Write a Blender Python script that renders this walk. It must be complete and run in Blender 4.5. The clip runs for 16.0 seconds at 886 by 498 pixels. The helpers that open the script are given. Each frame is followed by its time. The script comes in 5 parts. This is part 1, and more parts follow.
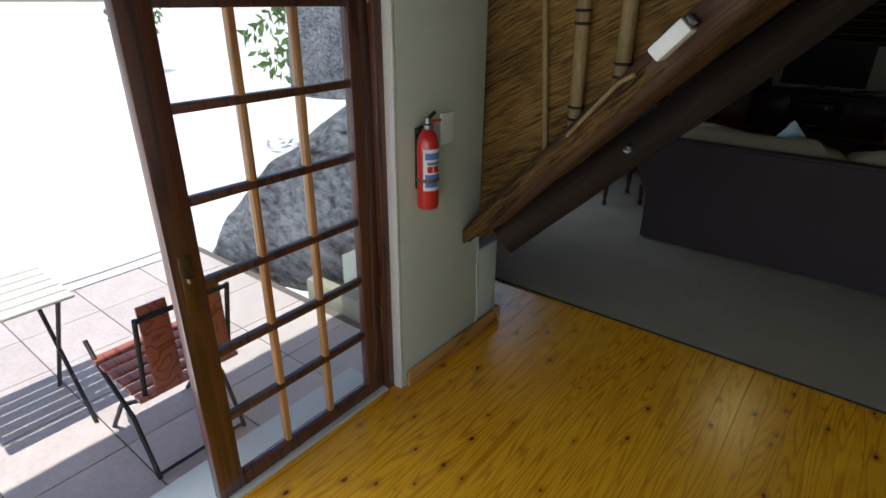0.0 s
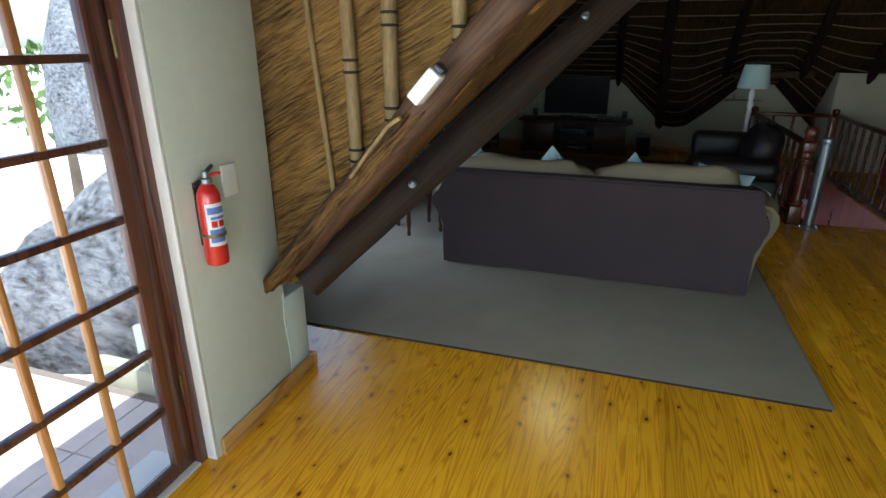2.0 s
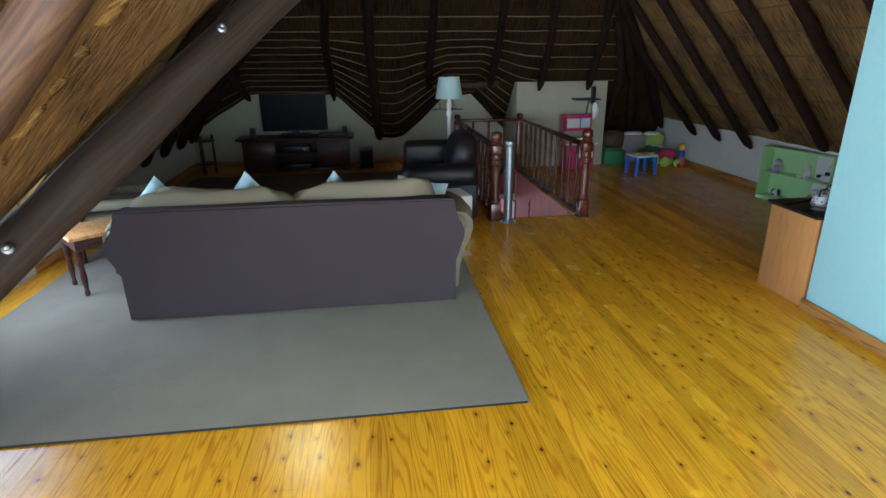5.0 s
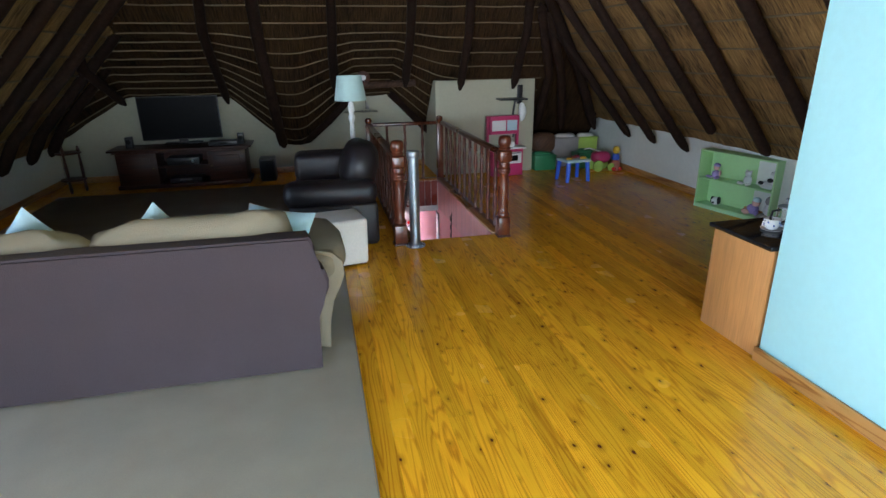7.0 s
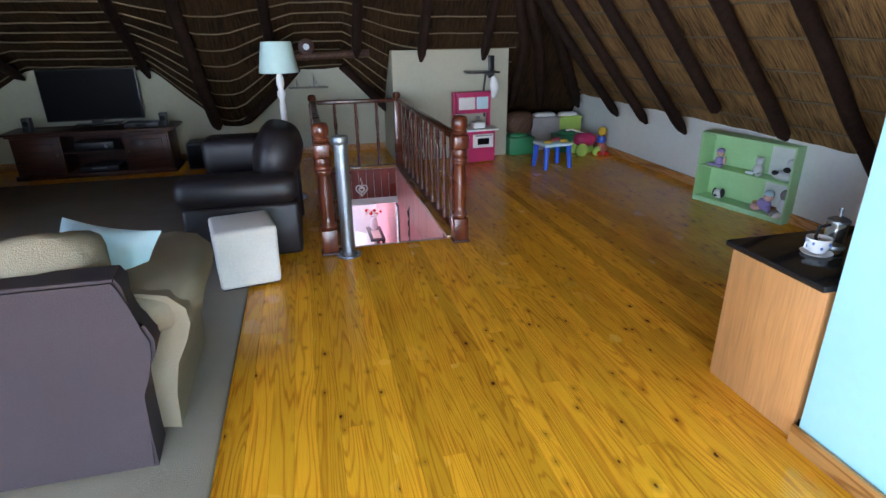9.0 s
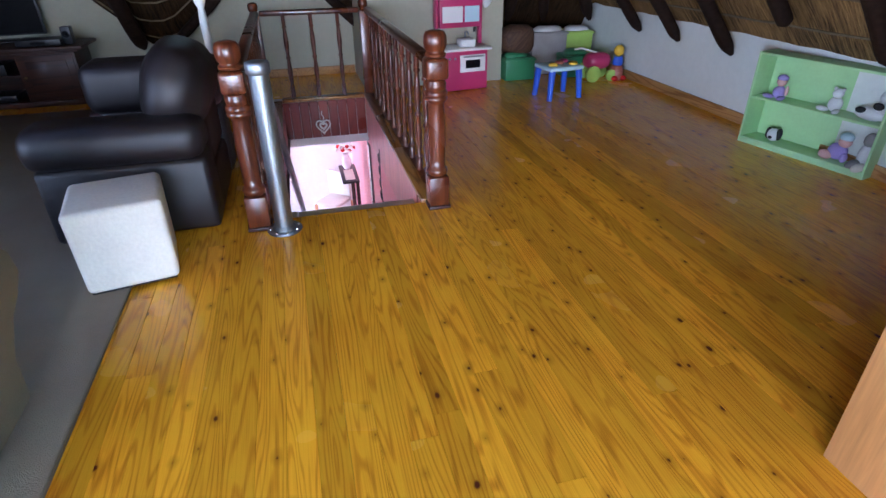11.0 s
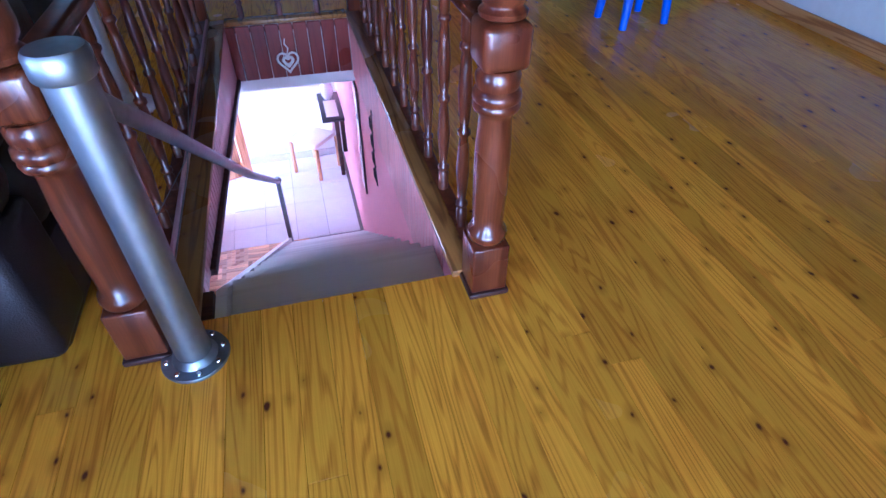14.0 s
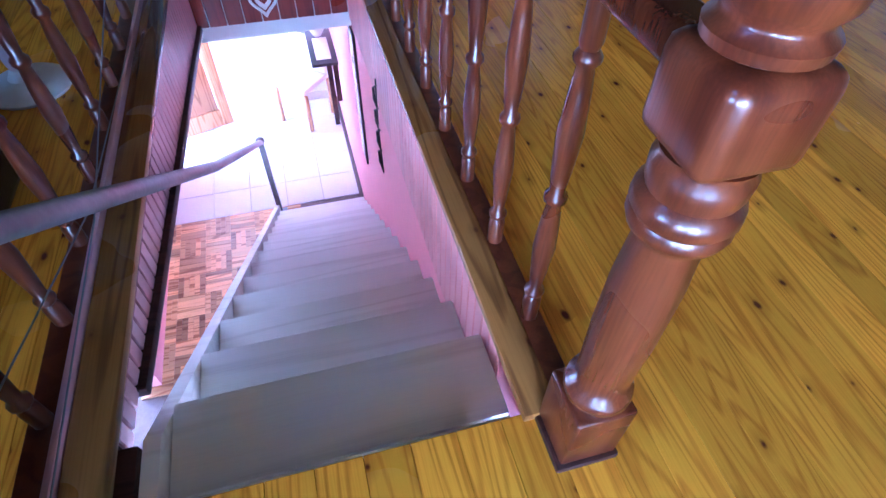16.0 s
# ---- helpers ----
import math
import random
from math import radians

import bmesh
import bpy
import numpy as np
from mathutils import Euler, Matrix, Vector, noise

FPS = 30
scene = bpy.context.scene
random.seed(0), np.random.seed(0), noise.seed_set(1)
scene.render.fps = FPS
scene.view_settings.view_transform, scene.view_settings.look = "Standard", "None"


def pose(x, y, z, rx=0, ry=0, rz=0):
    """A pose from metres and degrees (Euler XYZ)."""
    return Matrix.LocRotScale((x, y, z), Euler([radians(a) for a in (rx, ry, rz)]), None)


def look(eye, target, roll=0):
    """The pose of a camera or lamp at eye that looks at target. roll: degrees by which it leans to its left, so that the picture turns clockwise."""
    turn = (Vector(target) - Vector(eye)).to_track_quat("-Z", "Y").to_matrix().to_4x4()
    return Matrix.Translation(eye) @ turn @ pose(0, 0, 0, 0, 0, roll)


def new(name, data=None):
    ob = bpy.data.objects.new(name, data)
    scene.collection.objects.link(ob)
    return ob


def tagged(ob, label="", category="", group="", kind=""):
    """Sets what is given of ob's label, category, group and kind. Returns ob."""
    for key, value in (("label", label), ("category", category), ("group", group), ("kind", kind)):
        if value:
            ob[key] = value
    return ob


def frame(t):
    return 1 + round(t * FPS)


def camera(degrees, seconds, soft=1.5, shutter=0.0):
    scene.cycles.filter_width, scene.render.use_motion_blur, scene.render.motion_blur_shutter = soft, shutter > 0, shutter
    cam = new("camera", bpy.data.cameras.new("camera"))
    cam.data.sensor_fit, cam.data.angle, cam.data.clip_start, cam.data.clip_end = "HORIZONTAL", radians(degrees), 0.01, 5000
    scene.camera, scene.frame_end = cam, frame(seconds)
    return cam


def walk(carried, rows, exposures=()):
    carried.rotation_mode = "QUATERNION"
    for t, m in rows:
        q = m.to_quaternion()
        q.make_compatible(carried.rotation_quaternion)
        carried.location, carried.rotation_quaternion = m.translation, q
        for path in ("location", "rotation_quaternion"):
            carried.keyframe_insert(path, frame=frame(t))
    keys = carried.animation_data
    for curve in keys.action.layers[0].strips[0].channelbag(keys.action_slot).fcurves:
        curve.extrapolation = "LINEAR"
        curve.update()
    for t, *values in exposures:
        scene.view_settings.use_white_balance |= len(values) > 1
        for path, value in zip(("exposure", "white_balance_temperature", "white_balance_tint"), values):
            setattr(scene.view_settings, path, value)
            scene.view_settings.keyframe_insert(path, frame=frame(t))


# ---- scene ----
cam = camera(77.7, 16.0)
METRES, EYE, TILT, LEAN, TURN = 6.8, 1.74, 0.0, 0.0, 37.7
ROWS = [
    (0.0, 0.0, 0.0, 0.0, 0.22, -24.59, -0.48),
    (0.5, 0.0008, -0.0039, 0.0019, -6.53, -22.71, -0.32),
    (1.0, 0.0047, -0.0058, 0.0038, -11.02, -21.67, -0.15),
    (1.5, 0.0094, -0.0079, 0.0043, -15.01, -21.07, -0.07),
    (2.0, 0.0147, -0.0093, 0.0046, -19.61, -20.66, 0.02),
    (2.5, 0.0203, -0.011, 0.006, -24.78, -20.36, 0.08),
    (3.0, 0.0257, -0.015, 0.0074, -29.59, -19.83, 0.22),
    (3.5, 0.0323, -0.0181, 0.008, -33.66, -19.31, 0.27),
    (4.0, 0.0455, -0.0192, 0.0075, -37.83, -19.26, 0.34),
    (4.5, 0.07, -0.0106, 0.0055, -42.05, -19.34, 0.5),
    (5.0, 0.0963, -0.0001, 0.0047, -45.09, -19.38, 0.53),
    (7.5, 0.2965, 0.058, -0.0078, -50.82, -19.59, 0.76),
    (8.0, 0.3357, 0.0697, -0.0143, -51.04, -19.7, 0.75),
    (8.5, 0.3737, 0.0893, -0.0181, -51.27, -20.35, 0.7),
    (9.0, 0.4107, 0.1046, -0.0229, -51.55, -21.7, 0.7),
    (11.5, 0.5875, 0.2265, -0.0507, -52.45, -32.75, 0.49),
    (12.0, 0.6186, 0.2574, -0.0512, -52.58, -35.97, 0.29),
    (12.5, 0.6521, 0.2848, -0.0537, -52.72, -37.55, 0.19),
    (13.0, 0.6866, 0.3129, -0.0562, -52.73, -38.12, 0.06),
    (13.5, 0.7142, 0.3447, -0.0607, -52.77, -39.74, -0.23),
    (14.0, 0.7367, 0.3734, -0.0669, -52.88, -41.12, -0.29),
    (14.5, 0.765, 0.4008, -0.0751, -52.8, -43.72, -0.5),
    (15.0, 0.7861, 0.4198, -0.0825, -52.78, -46.27, -0.51),
    (15.5, 0.8069, 0.4458, -0.0861, -52.94, -47.82, -0.58),
    (16.0, 0.8236, 0.4657, -0.094, -53.02, -49.15, -0.74),
]
EXPOSURES = [(0.0, -0.06, 5900, 10), (0.5, 0.44, 5900, 10), (1.5, 1.03, 5750, 8), (2.5, 1.53, 5650, 7), (3.5, 1.92, 5600, 7), (5.0, 2.42, 5450, 8), (7.5, 3.05, 5550, 11), (9.0, 3.36, 5350, 15), (12.5, 3.76, 4700, 26), (14.0, 3.96, 4100, 27), (16.0, 4.55, 4000, 23)]
walk(cam, [(t, pose(0, 0, EYE, TILT, LEAN, TURN) @ pose(METRES * x, METRES * y, METRES * z, 90 + pitch, roll, yaw)) for t, x, y, z, yaw, pitch, roll in ROWS], EXPOSURES)

# ---- light ----
world = bpy.data.worlds.new("sky")
scene.world = world
world.use_nodes = True
wn = world.node_tree
sky = wn.nodes.new("ShaderNodeTexSky")
sky.sky_type = "NISHITA"
sky.sun_disc = False
sky.sun_elevation = radians(76)
sky.sun_rotation = radians(143.1)
wn.links.new(sky.outputs[0], wn.nodes["Background"].inputs[0])
wn.nodes["Background"].inputs[1].default_value = 0.15


def area_lamp(name, at, target, sx, sy, watts, colour, spread=180):
    d = bpy.data.lights.new(name, "AREA")
    d.shape, d.size, d.size_y, d.energy, d.color = "RECTANGLE", sx, sy, watts, colour
    ob = new(name, d)
    ob.matrix_world = look(at, target)
    d.spread = radians(spread)
    return ob


sun = bpy.data.lights.new("sun", "SUN")
sun.energy, sun.angle, sun.color = 4.5, radians(0.5), (1.0, 0.95, 0.86)
new("sun", sun).matrix_world = look((3, -4, 20), (0, 0, 0))
area_lamp("sky_through_doorway", (-1.50, -0.40, 1.10), (1.5, 0.1, 0.6), 1.9, 1.75, 31, (0.88, 0.97, 1.0))
area_lamp("sky_through_side_window", (-2.56, 4.35, 1.05), (0.5, 5.3, 0.0), 1.2, 1.3, 6, (0.76, 0.88, 1.0), 160)
# The opening behind the start is unseen; lamp added to brighten the floor
area_lamp("sky_through_unseen_rear_opening", (1.2, -2.85, 1.2), (2.0, 0.2, -0.4), 3.0, 1.9, 44, (0.95, 0.98, 1.0))
area_lamp("sky_through_roof_window", (-0.40, 5.86, 2.70), (0.0, 2.4, 0.0), 0.45, 0.75, 0.30, (1.0, 0.90, 0.36), 50)
area_lamp("daylight_downstairs", (-0.6, 10.4, -1.3), (2.6, 10.4, -1.6), 2.2, 1.9, 24, (0.93, 0.86, 1.0))


# ---- materials ----
def material(name, base, rough=0.6, metal=0.0, vary=0.15, scale=(8, 8, 8), bump=0.15, fine=6.0, coat=0.0, rand=0.0, spec=0.5, space="Object"):
    """Two scales of noise over a base colour, with matching relief."""
    m = bpy.data.materials.new(name)
    m.use_nodes = True
    t = m.node_tree
    b = t.nodes["Principled BSDF"]
    co = t.nodes.new("ShaderNodeTexCoord")
    mp = t.nodes.new("ShaderNodeMapping")
    mp.inputs["Scale"].default_value = scale
    if space == "World":
        ge = t.nodes.new("ShaderNodeNewGeometry")
        t.links.new(ge.outputs["Position"], mp.inputs["Vector"])
    else:
        t.links.new(co.outputs[space], mp.inputs["Vector"])
    n1 = t.nodes.new("ShaderNodeTexNoise")
    n1.inputs["Scale"].default_value, n1.inputs["Detail"].default_value = 1.0, 3
    n2 = t.nodes.new("ShaderNodeTexNoise")
    n2.inputs["Scale"].default_value, n2.inputs["Detail"].default_value = fine, 4
    t.links.new(mp.outputs[0], n1.inputs["Vector"])
    t.links.new(mp.outputs[0], n2.inputs["Vector"])
    mix = t.nodes.new("ShaderNodeMath")
    mix.operation = "ADD"
    t.links.new(n1.outputs[0], mix.inputs[0])
    t.links.new(n2.outputs[0], mix.inputs[1])
    mr = t.nodes.new("ShaderNodeMapRange")
    mr.inputs["From Min"].default_value, mr.inputs["From Max"].default_value = 0.55, 1.45
    mr.inputs["To Min"].default_value, mr.inputs["To Max"].default_value = 1 - vary, 1 + vary
    t.links.new(mix.outputs[0], mr.inputs["Value"])
    val = mr.outputs[0]
    if rand:
        oi = t.nodes.new("ShaderNodeObjectInfo")
        r2 = t.nodes.new("ShaderNodeMapRange")
        r2.inputs["To Min"].default_value, r2.inputs["To Max"].default_value = 1 - rand, 1 + rand
        t.links.new(oi.outputs["Random"], r2.inputs["Value"])
        mu = t.nodes.new("ShaderNodeMath")
        mu.operation = "MULTIPLY"
        t.links.new(val, mu.inputs[0])
        t.links.new(r2.outputs[0], mu.inputs[1])
        val = mu.outputs[0]
    vm = t.nodes.new("ShaderNodeVectorMath")
    vm.operation = "SCALE"
    vm.inputs[0].default_value = base
    t.links.new(val, vm.inputs["Scale"])
    t.links.new(vm.outputs[0], b.inputs["Base Color"])
    b.inputs["Roughness"].default_value, b.inputs["Metallic"].default_value = rough, metal
    b.inputs["Coat Weight"].default_value, b.inputs["Coat Roughness"].default_value = coat, 0.12
    b.inputs["Specular IOR Level"].default_value = spec
    if bump:
        bu = t.nodes.new("ShaderNodeBump")
        bu.inputs["Strength"].default_value, bu.inputs["Distance"].default_value = bump, 0.01
        t.links.new(n2.outputs[0], bu.inputs["Height"])
        t.links.new(bu.outputs[0], b.inputs["Normal"])
    return m


def plank_material(name, dark, mid, light, axis_long=1, rough=0.24, knots=True, rand=0.22, grain=1.0, coat=0.5, low=0.12, wide=-0.45, along=None, spec=0.5):
    """Varnished softwood: long grain, cathedral rings, knots, each board its own tone."""
    m = bpy.data.materials.new(name)
    m.use_nodes = True
    t = m.node_tree
    b = t.nodes["Principled BSDF"]
    N, L = t.nodes.new, t.links.new
    ge, oi = N("ShaderNodeNewGeometry"), N("ShaderNodeObjectInfo")
    off = N("ShaderNodeVectorMath")
    off.operation = "MULTIPLY_ADD"
    cmb = N("ShaderNodeCombineXYZ")
    for i, k in enumerate((3.1, 17.0, 5.7)):
        mk = N("ShaderNodeMath")
        mk.operation = "MULTIPLY"
        mk.inputs[1].default_value = k
        L(oi.outputs["Random"], mk.inputs[0])
        L(mk.outputs[0], cmb.inputs[i])
    add = N("ShaderNodeVectorMath")
    if along:
        d = Vector(along).normalized()
        turn = N("ShaderNodeVectorRotate")
        turn.rotation_type = "AXIS_ANGLE"
        turn.inputs["Axis"].default_value = d.cross(Vector((1, 0, 0)))
        turn.inputs["Angle"].default_value = d.angle(Vector((1, 0, 0)))
        L(ge.outputs["Position"], turn.inputs["Vector"])
        L(turn.outputs[0], add.inputs[0])
    else:
        L(ge.outputs["Position"], add.inputs[0])
    L(cmb.outputs[0], add.inputs[1])
    sc = [9.0, 9.0, 9.0]
    sc[axis_long] = 0.55
    mp = N("ShaderNodeMapping")
    mp.inputs["Scale"].default_value = sc
    L(add.outputs[0], mp.inputs["Vector"])
    ring = N("ShaderNodeTexNoise")
    ring.inputs["Scale"].default_value, ring.inputs["Detail"].default_value, ring.inputs["Distortion"].default_value = 1.0, 1.5, 0.25
    L(mp.outputs[0], ring.inputs["Vector"])
    band = N("ShaderNodeMath")
    band.operation = "MULTIPLY"
    band.inputs[1].default_value = 46.0 * grain
    L(ring.outputs[0], band.inputs[0])
    sn = N("ShaderNodeMath")
    sn.operation = "SINE"
    L(band.outputs[0], sn.inputs[0])
    fsc = [260.0, 260.0, 260.0]
    fsc[axis_long] = 5.0
    mp2 = N("ShaderNodeMapping")
    mp2.inputs["Scale"].default_value = fsc
    L(add.outputs[0], mp2.inputs["Vector"])
    fib = N("ShaderNodeTexNoise")
    fib.inputs["Scale"].default_value, fib.inputs["Detail"].default_value = 1.0, 2
    L(mp2.outputs[0], fib.inputs["Vector"])
    mr = N("ShaderNodeMapRange")
    mr.inputs["From Min"].default_value, mr.inputs["From Max"].default_value = -1.0, wide
    mr.inputs["To Min"].default_value, mr.inputs["To Max"].default_value = low, 0.52
    L(sn.outputs[0], mr.inputs["Value"])
    f2 = N("ShaderNodeMath")
    f2.operation = "MULTIPLY_ADD"
    f2.inputs[1].default_value = 0.5
    L(fib.outputs[0], f2.inputs[0])
    L(mr.outputs[0], f2.inputs[2])
    blo = N("ShaderNodeTexNoise")
    blo.inputs["Scale"].default_value, blo.inputs["Detail"].default_value = 2.2, 2
    L(add.outputs[0], blo.inputs["Vector"])
    f3 = N("ShaderNodeMath")
    f3.operation = "MULTIPLY_ADD"
    f3.inputs[1].default_value = 0.35
    L(blo.outputs[0], f3.inputs[0])
    L(f2.outputs[0], f3.inputs[2])
    ramp = N("ShaderNodeValToRGB")
    ramp.color_ramp.elements[0].position, ramp.color_ramp.elements[0].color = 0.42, (*dark, 1)
    ramp.color_ramp.elements[1].position, ramp.color_ramp.elements[1].color = 1.15, (*light, 1)
    e = ramp.color_ramp.elements.new(0.72)
    e.color = (*mid, 1)
    L(f3.outputs[0], ramp.inputs[0])
    tone = N("ShaderNodeMapRange")
    tone.inputs["To Min"].default_value, tone.inputs["To Max"].default_value = 1 - rand, 1 + rand
    L(oi.outputs["Random"], tone.inputs["Value"])
    vs = N("ShaderNodeVectorMath")
    vs.operation = "SCALE"
    L(ramp.outputs[0], vs.inputs[0])
    L(tone.outputs[0], vs.inputs["Scale"])
    col = vs.outputs[0]
    if knots:
        ks = [7.5, 7.5, 7.5]
        ks[axis_long] = 4.6
        mp3 = N("ShaderNodeMapping")
        mp3.inputs["Scale"].default_value = ks
        L(add.outputs[0], mp3.inputs["Vector"])
        nz = N("ShaderNodeTexNoise")
        nz.inputs["Scale"].default_value = 14.0
        L(add.outputs[0], nz.inputs["Vector"])
        wob = N("ShaderNodeVectorMath")
        wob.operation = "MULTIPLY_ADD"
        wob.inputs[1].default_value = (0.12, 0.12, 0.12)
        L(nz.outputs[1], wob.inputs[0])
        L(mp3.outputs[0], wob.inputs[2])
        vo = N("ShaderNodeTexVoronoi")
        vo.voronoi_dimensions = "2D"
        vo.inputs["Scale"].default_value = 1.0
        L(wob.outputs[0], vo.inputs["Vector"])
        sep = N("ShaderNodeSeparateColor")
        L(vo.outputs["Color"], sep.inputs[0])
        keep = N("ShaderNodeMapRange")
        keep.inputs["From Min"].default_value, keep.inputs["From Max"].default_value = 0.38, 1.0
        keep.inputs["To Min"].default_value, keep.inputs["To Max"].default_value = 0.0, 0.075
        L(sep.outputs[0], keep.inputs["Value"])
        lt = N("ShaderNodeMath")
        lt.operation = "SUBTRACT"
        L(keep.outputs[0], lt.inputs[0])
        L(vo.outputs["Distance"], lt.inputs[1])
        kr = N("ShaderNodeMapRange")
        kr.inputs["From Min"].default_value, kr.inputs["From Max"].default_value = -0.012, 0.030
        halo = N("ShaderNodeMapRange")
        halo.inputs["From Min"].default_value, halo.inputs["From Max"].default_value = -0.16, 0.03
        halo.inputs["To Max"].default_value = 0.55
        L(lt.outputs[0], halo.inputs["Value"])
        some = N("ShaderNodeMath")
        some.operation = "GREATER_THAN"
        some.inputs[1].default_value = 0.38
        L(sep.outputs[0], some.inputs[0])
        hm = N("ShaderNodeMath")
        hm.operation = "MULTIPLY"
        L(halo.outputs[0], hm.inputs[0])
        L(some.outputs[0], hm.inputs[1])
        hx = N("ShaderNodeMix")
        hx.data_type = "RGBA"
        L(hm.outputs[0], hx.inputs[0])
        L(col, hx.inputs[6])
        hx.inputs[7].default_value = (*dark, 1)
        col = hx.outputs[2]
        L(lt.outputs[0], kr.inputs["Value"])
        km = N("ShaderNodeMix")
        km.data_type = "RGBA"
        L(kr.outputs[0], km.inputs[0])
        L(col, km.inputs[6])
        km.inputs[7].default_value = (0.10, 0.024, 0.010, 1)
        col = km.outputs[2]
    L(col, b.inputs["Base Color"])
    rr = N("ShaderNodeMapRange")
    rr.inputs["To Min"].default_value, rr.inputs["To Max"].default_value = rough * 0.7, rough * 1.5
    L(blo.outputs[0], rr.inputs["Value"])
    L(rr.outputs[0], b.inputs["Roughness"])
    b.inputs["Coat Weight"].default_value, b.inputs["Coat Roughness"].default_value = coat, 0.12
    b.inputs["Specular IOR Level"].default_value = spec
    bu = N("ShaderNodeBump")
    bu.inputs["Strength"].default_value, bu.inputs["Distance"].default_value = 0.12, 0.004
    L(f2.outputs[0], bu.inputs["Height"])
    L(bu.outputs[0], b.inputs["Normal"])
    return m


def thatch_material(name, scale, base=(0.27, 0.165, 0.06), bump=0.9, lay=0.0):
    """Combed reed stalks: fine streaks along one way, in broad darker and lighter courses."""
    m = bpy.data.materials.new(name)
    m.use_nodes = True
    t = m.node_tree
    N, L = t.nodes.new, t.links.new
    b = t.nodes["Principled BSDF"]
    ge = N("ShaderNodeNewGeometry")
    wob = N("ShaderNodeTexNoise")
    wob.inputs["Scale"].default_value, wob.inputs["Detail"].default_value = 3.5, 2
    L(ge.outputs["Position"], wob.inputs["Vector"])
    wv = N("ShaderNodeVectorMath")
    wv.operation = "MULTIPLY_ADD"
    wv.inputs[1].default_value = (0.035, 0.035, 0.035)
    L(wob.outputs[1], wv.inputs[0])
    L(ge.outputs["Position"], wv.inputs[2])
    mp = N("ShaderNodeMapping")
    mp.inputs["Scale"].default_value = scale
    turn = N("ShaderNodeVectorRotate")
    turn.rotation_type = "Y_AXIS"
    turn.inputs["Angle"].default_value = radians(lay)
    L(wv.outputs[0], turn.inputs["Vector"])
    L(turn.outputs[0], mp.inputs["Vector"])
    n = N("ShaderNodeTexNoise")
    n.inputs["Scale"].default_value, n.inputs["Detail"].default_value, n.inputs["Roughness"].default_value = 1.0, 5, 0.65
    L(mp.outputs[0], n.inputs["Vector"])
    big = N("ShaderNodeTexNoise")
    big.inputs["Scale"].default_value, big.inputs["Detail"].default_value = 2.2, 3
    L(ge.outputs["Position"], big.inputs["Vector"])
    ad = N("ShaderNodeMath")
    ad.operation = "MULTIPLY_ADD"
    ad.inputs[1].default_value = 0.45
    L(big.outputs[0], ad.inputs[0])
    L(n.outputs[0], ad.inputs[2])
    ramp = N("ShaderNodeValToRGB")
    c = ramp.color_ramp
    c.elements[0].position, c.elements[0].color = 0.52, (base[0] * 0.16, base[1] * 0.14, base[2] * 0.13, 1)
    c.elements[1].position, c.elements[1].color = 0.95, (base[0] * 1.9, base[1] * 1.9, base[2] * 1.8, 1)
    e = c.elements.new(0.72)
    e.color = (*base, 1)
    L(ad.outputs[0], ramp.inputs[0])
    L(ramp.outputs[0], b.inputs["Base Color"])
    b.inputs["Roughness"].default_value = 0.8
    b.inputs["Specular IOR Level"].default_value = 0.15
    bu = N("ShaderNodeBump")
    bu.inputs["Strength"].default_value, bu.inputs["Distance"].default_value = bump, 0.03
    L(n.outputs[0], bu.inputs["Height"])
    L(bu.outputs[0], b.inputs["Normal"])
    return m


def glass_material(name, tint=(0.95, 0.98, 0.97)):
    m = bpy.data.materials.new(name)
    m.use_nodes = True
    b = m.node_tree.nodes["Principled BSDF"]
    b.inputs["Base Color"].default_value = (*tint, 1)
    b.inputs["Transmission Weight"].default_value, b.inputs["Roughness"].default_value, b.inputs["IOR"].default_value = 1.0, 0.0, 1.45
    return m


PINE = plank_material("varnished_pine", (0.33, 0.11, 0.005), (0.69, 0.283, 0.008), (0.87, 0.43, 0.012), coat=0.06, rough=0.22, rand=0.17, grain=2.6, low=0.26, wide=-0.1, spec=0.35)
PINE_TRIM = plank_material("pine_trim", (0.24, 0.09, 0.02), (0.42, 0.19, 0.045), (0.55, 0.29, 0.09), rough=0.35, knots=False)
TREAD = plank_material("whitewashed_tread", (0.70, 0.71, 0.64), (0.80, 0.82, 0.74), (0.85, 0.87, 0.80), axis_long=0, rough=0.34, rand=0.04, coat=0.15, grain=0.5, knots=False)
PANEL = material("cabinet_pine", (0.46, 0.225, 0.075), 0.38, vary=0.22, scale=(26, 26, 1.6), bump=0.05, fine=4, coat=0.1, space="World")
REDBOARD = plank_material("red_stained_board", (0.085, 0.010, 0.005), (0.15, 0.018, 0.008), (0.20, 0.028, 0.012), axis_long=2, rough=0.3, knots=False, rand=0.12, coat=0.3, low=0.3)
REDWOOD = plank_material("red_varnished_wood", (0.030, 0.0055, 0.0025), (0.064, 0.0133, 0.004), (0.112, 0.028, 0.008), axis_long=2, rough=0.27, knots=False, rand=0.2, coat=0.2, low=0.25, wide=0.0, grain=0.6)
DARKWOOD = plank_material("dark_stained_wood", (0.018, 0.006, 0.004), (0.038, 0.012, 0.007), (0.060, 0.020, 0.011), axis_long=0, rough=0.42, knots=False, rand=0.1, coat=0.08, spec=0.35)
DOORWOOD = plank_material("meranti_door_wood", (0.035, 0.012, 0.008), (0.075, 0.026, 0.015), (0.12, 0.042, 0.022), axis_long=2, rough=0.35, knots=False, rand=0.1)
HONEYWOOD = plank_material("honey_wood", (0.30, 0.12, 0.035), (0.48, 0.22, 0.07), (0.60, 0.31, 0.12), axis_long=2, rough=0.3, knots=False)
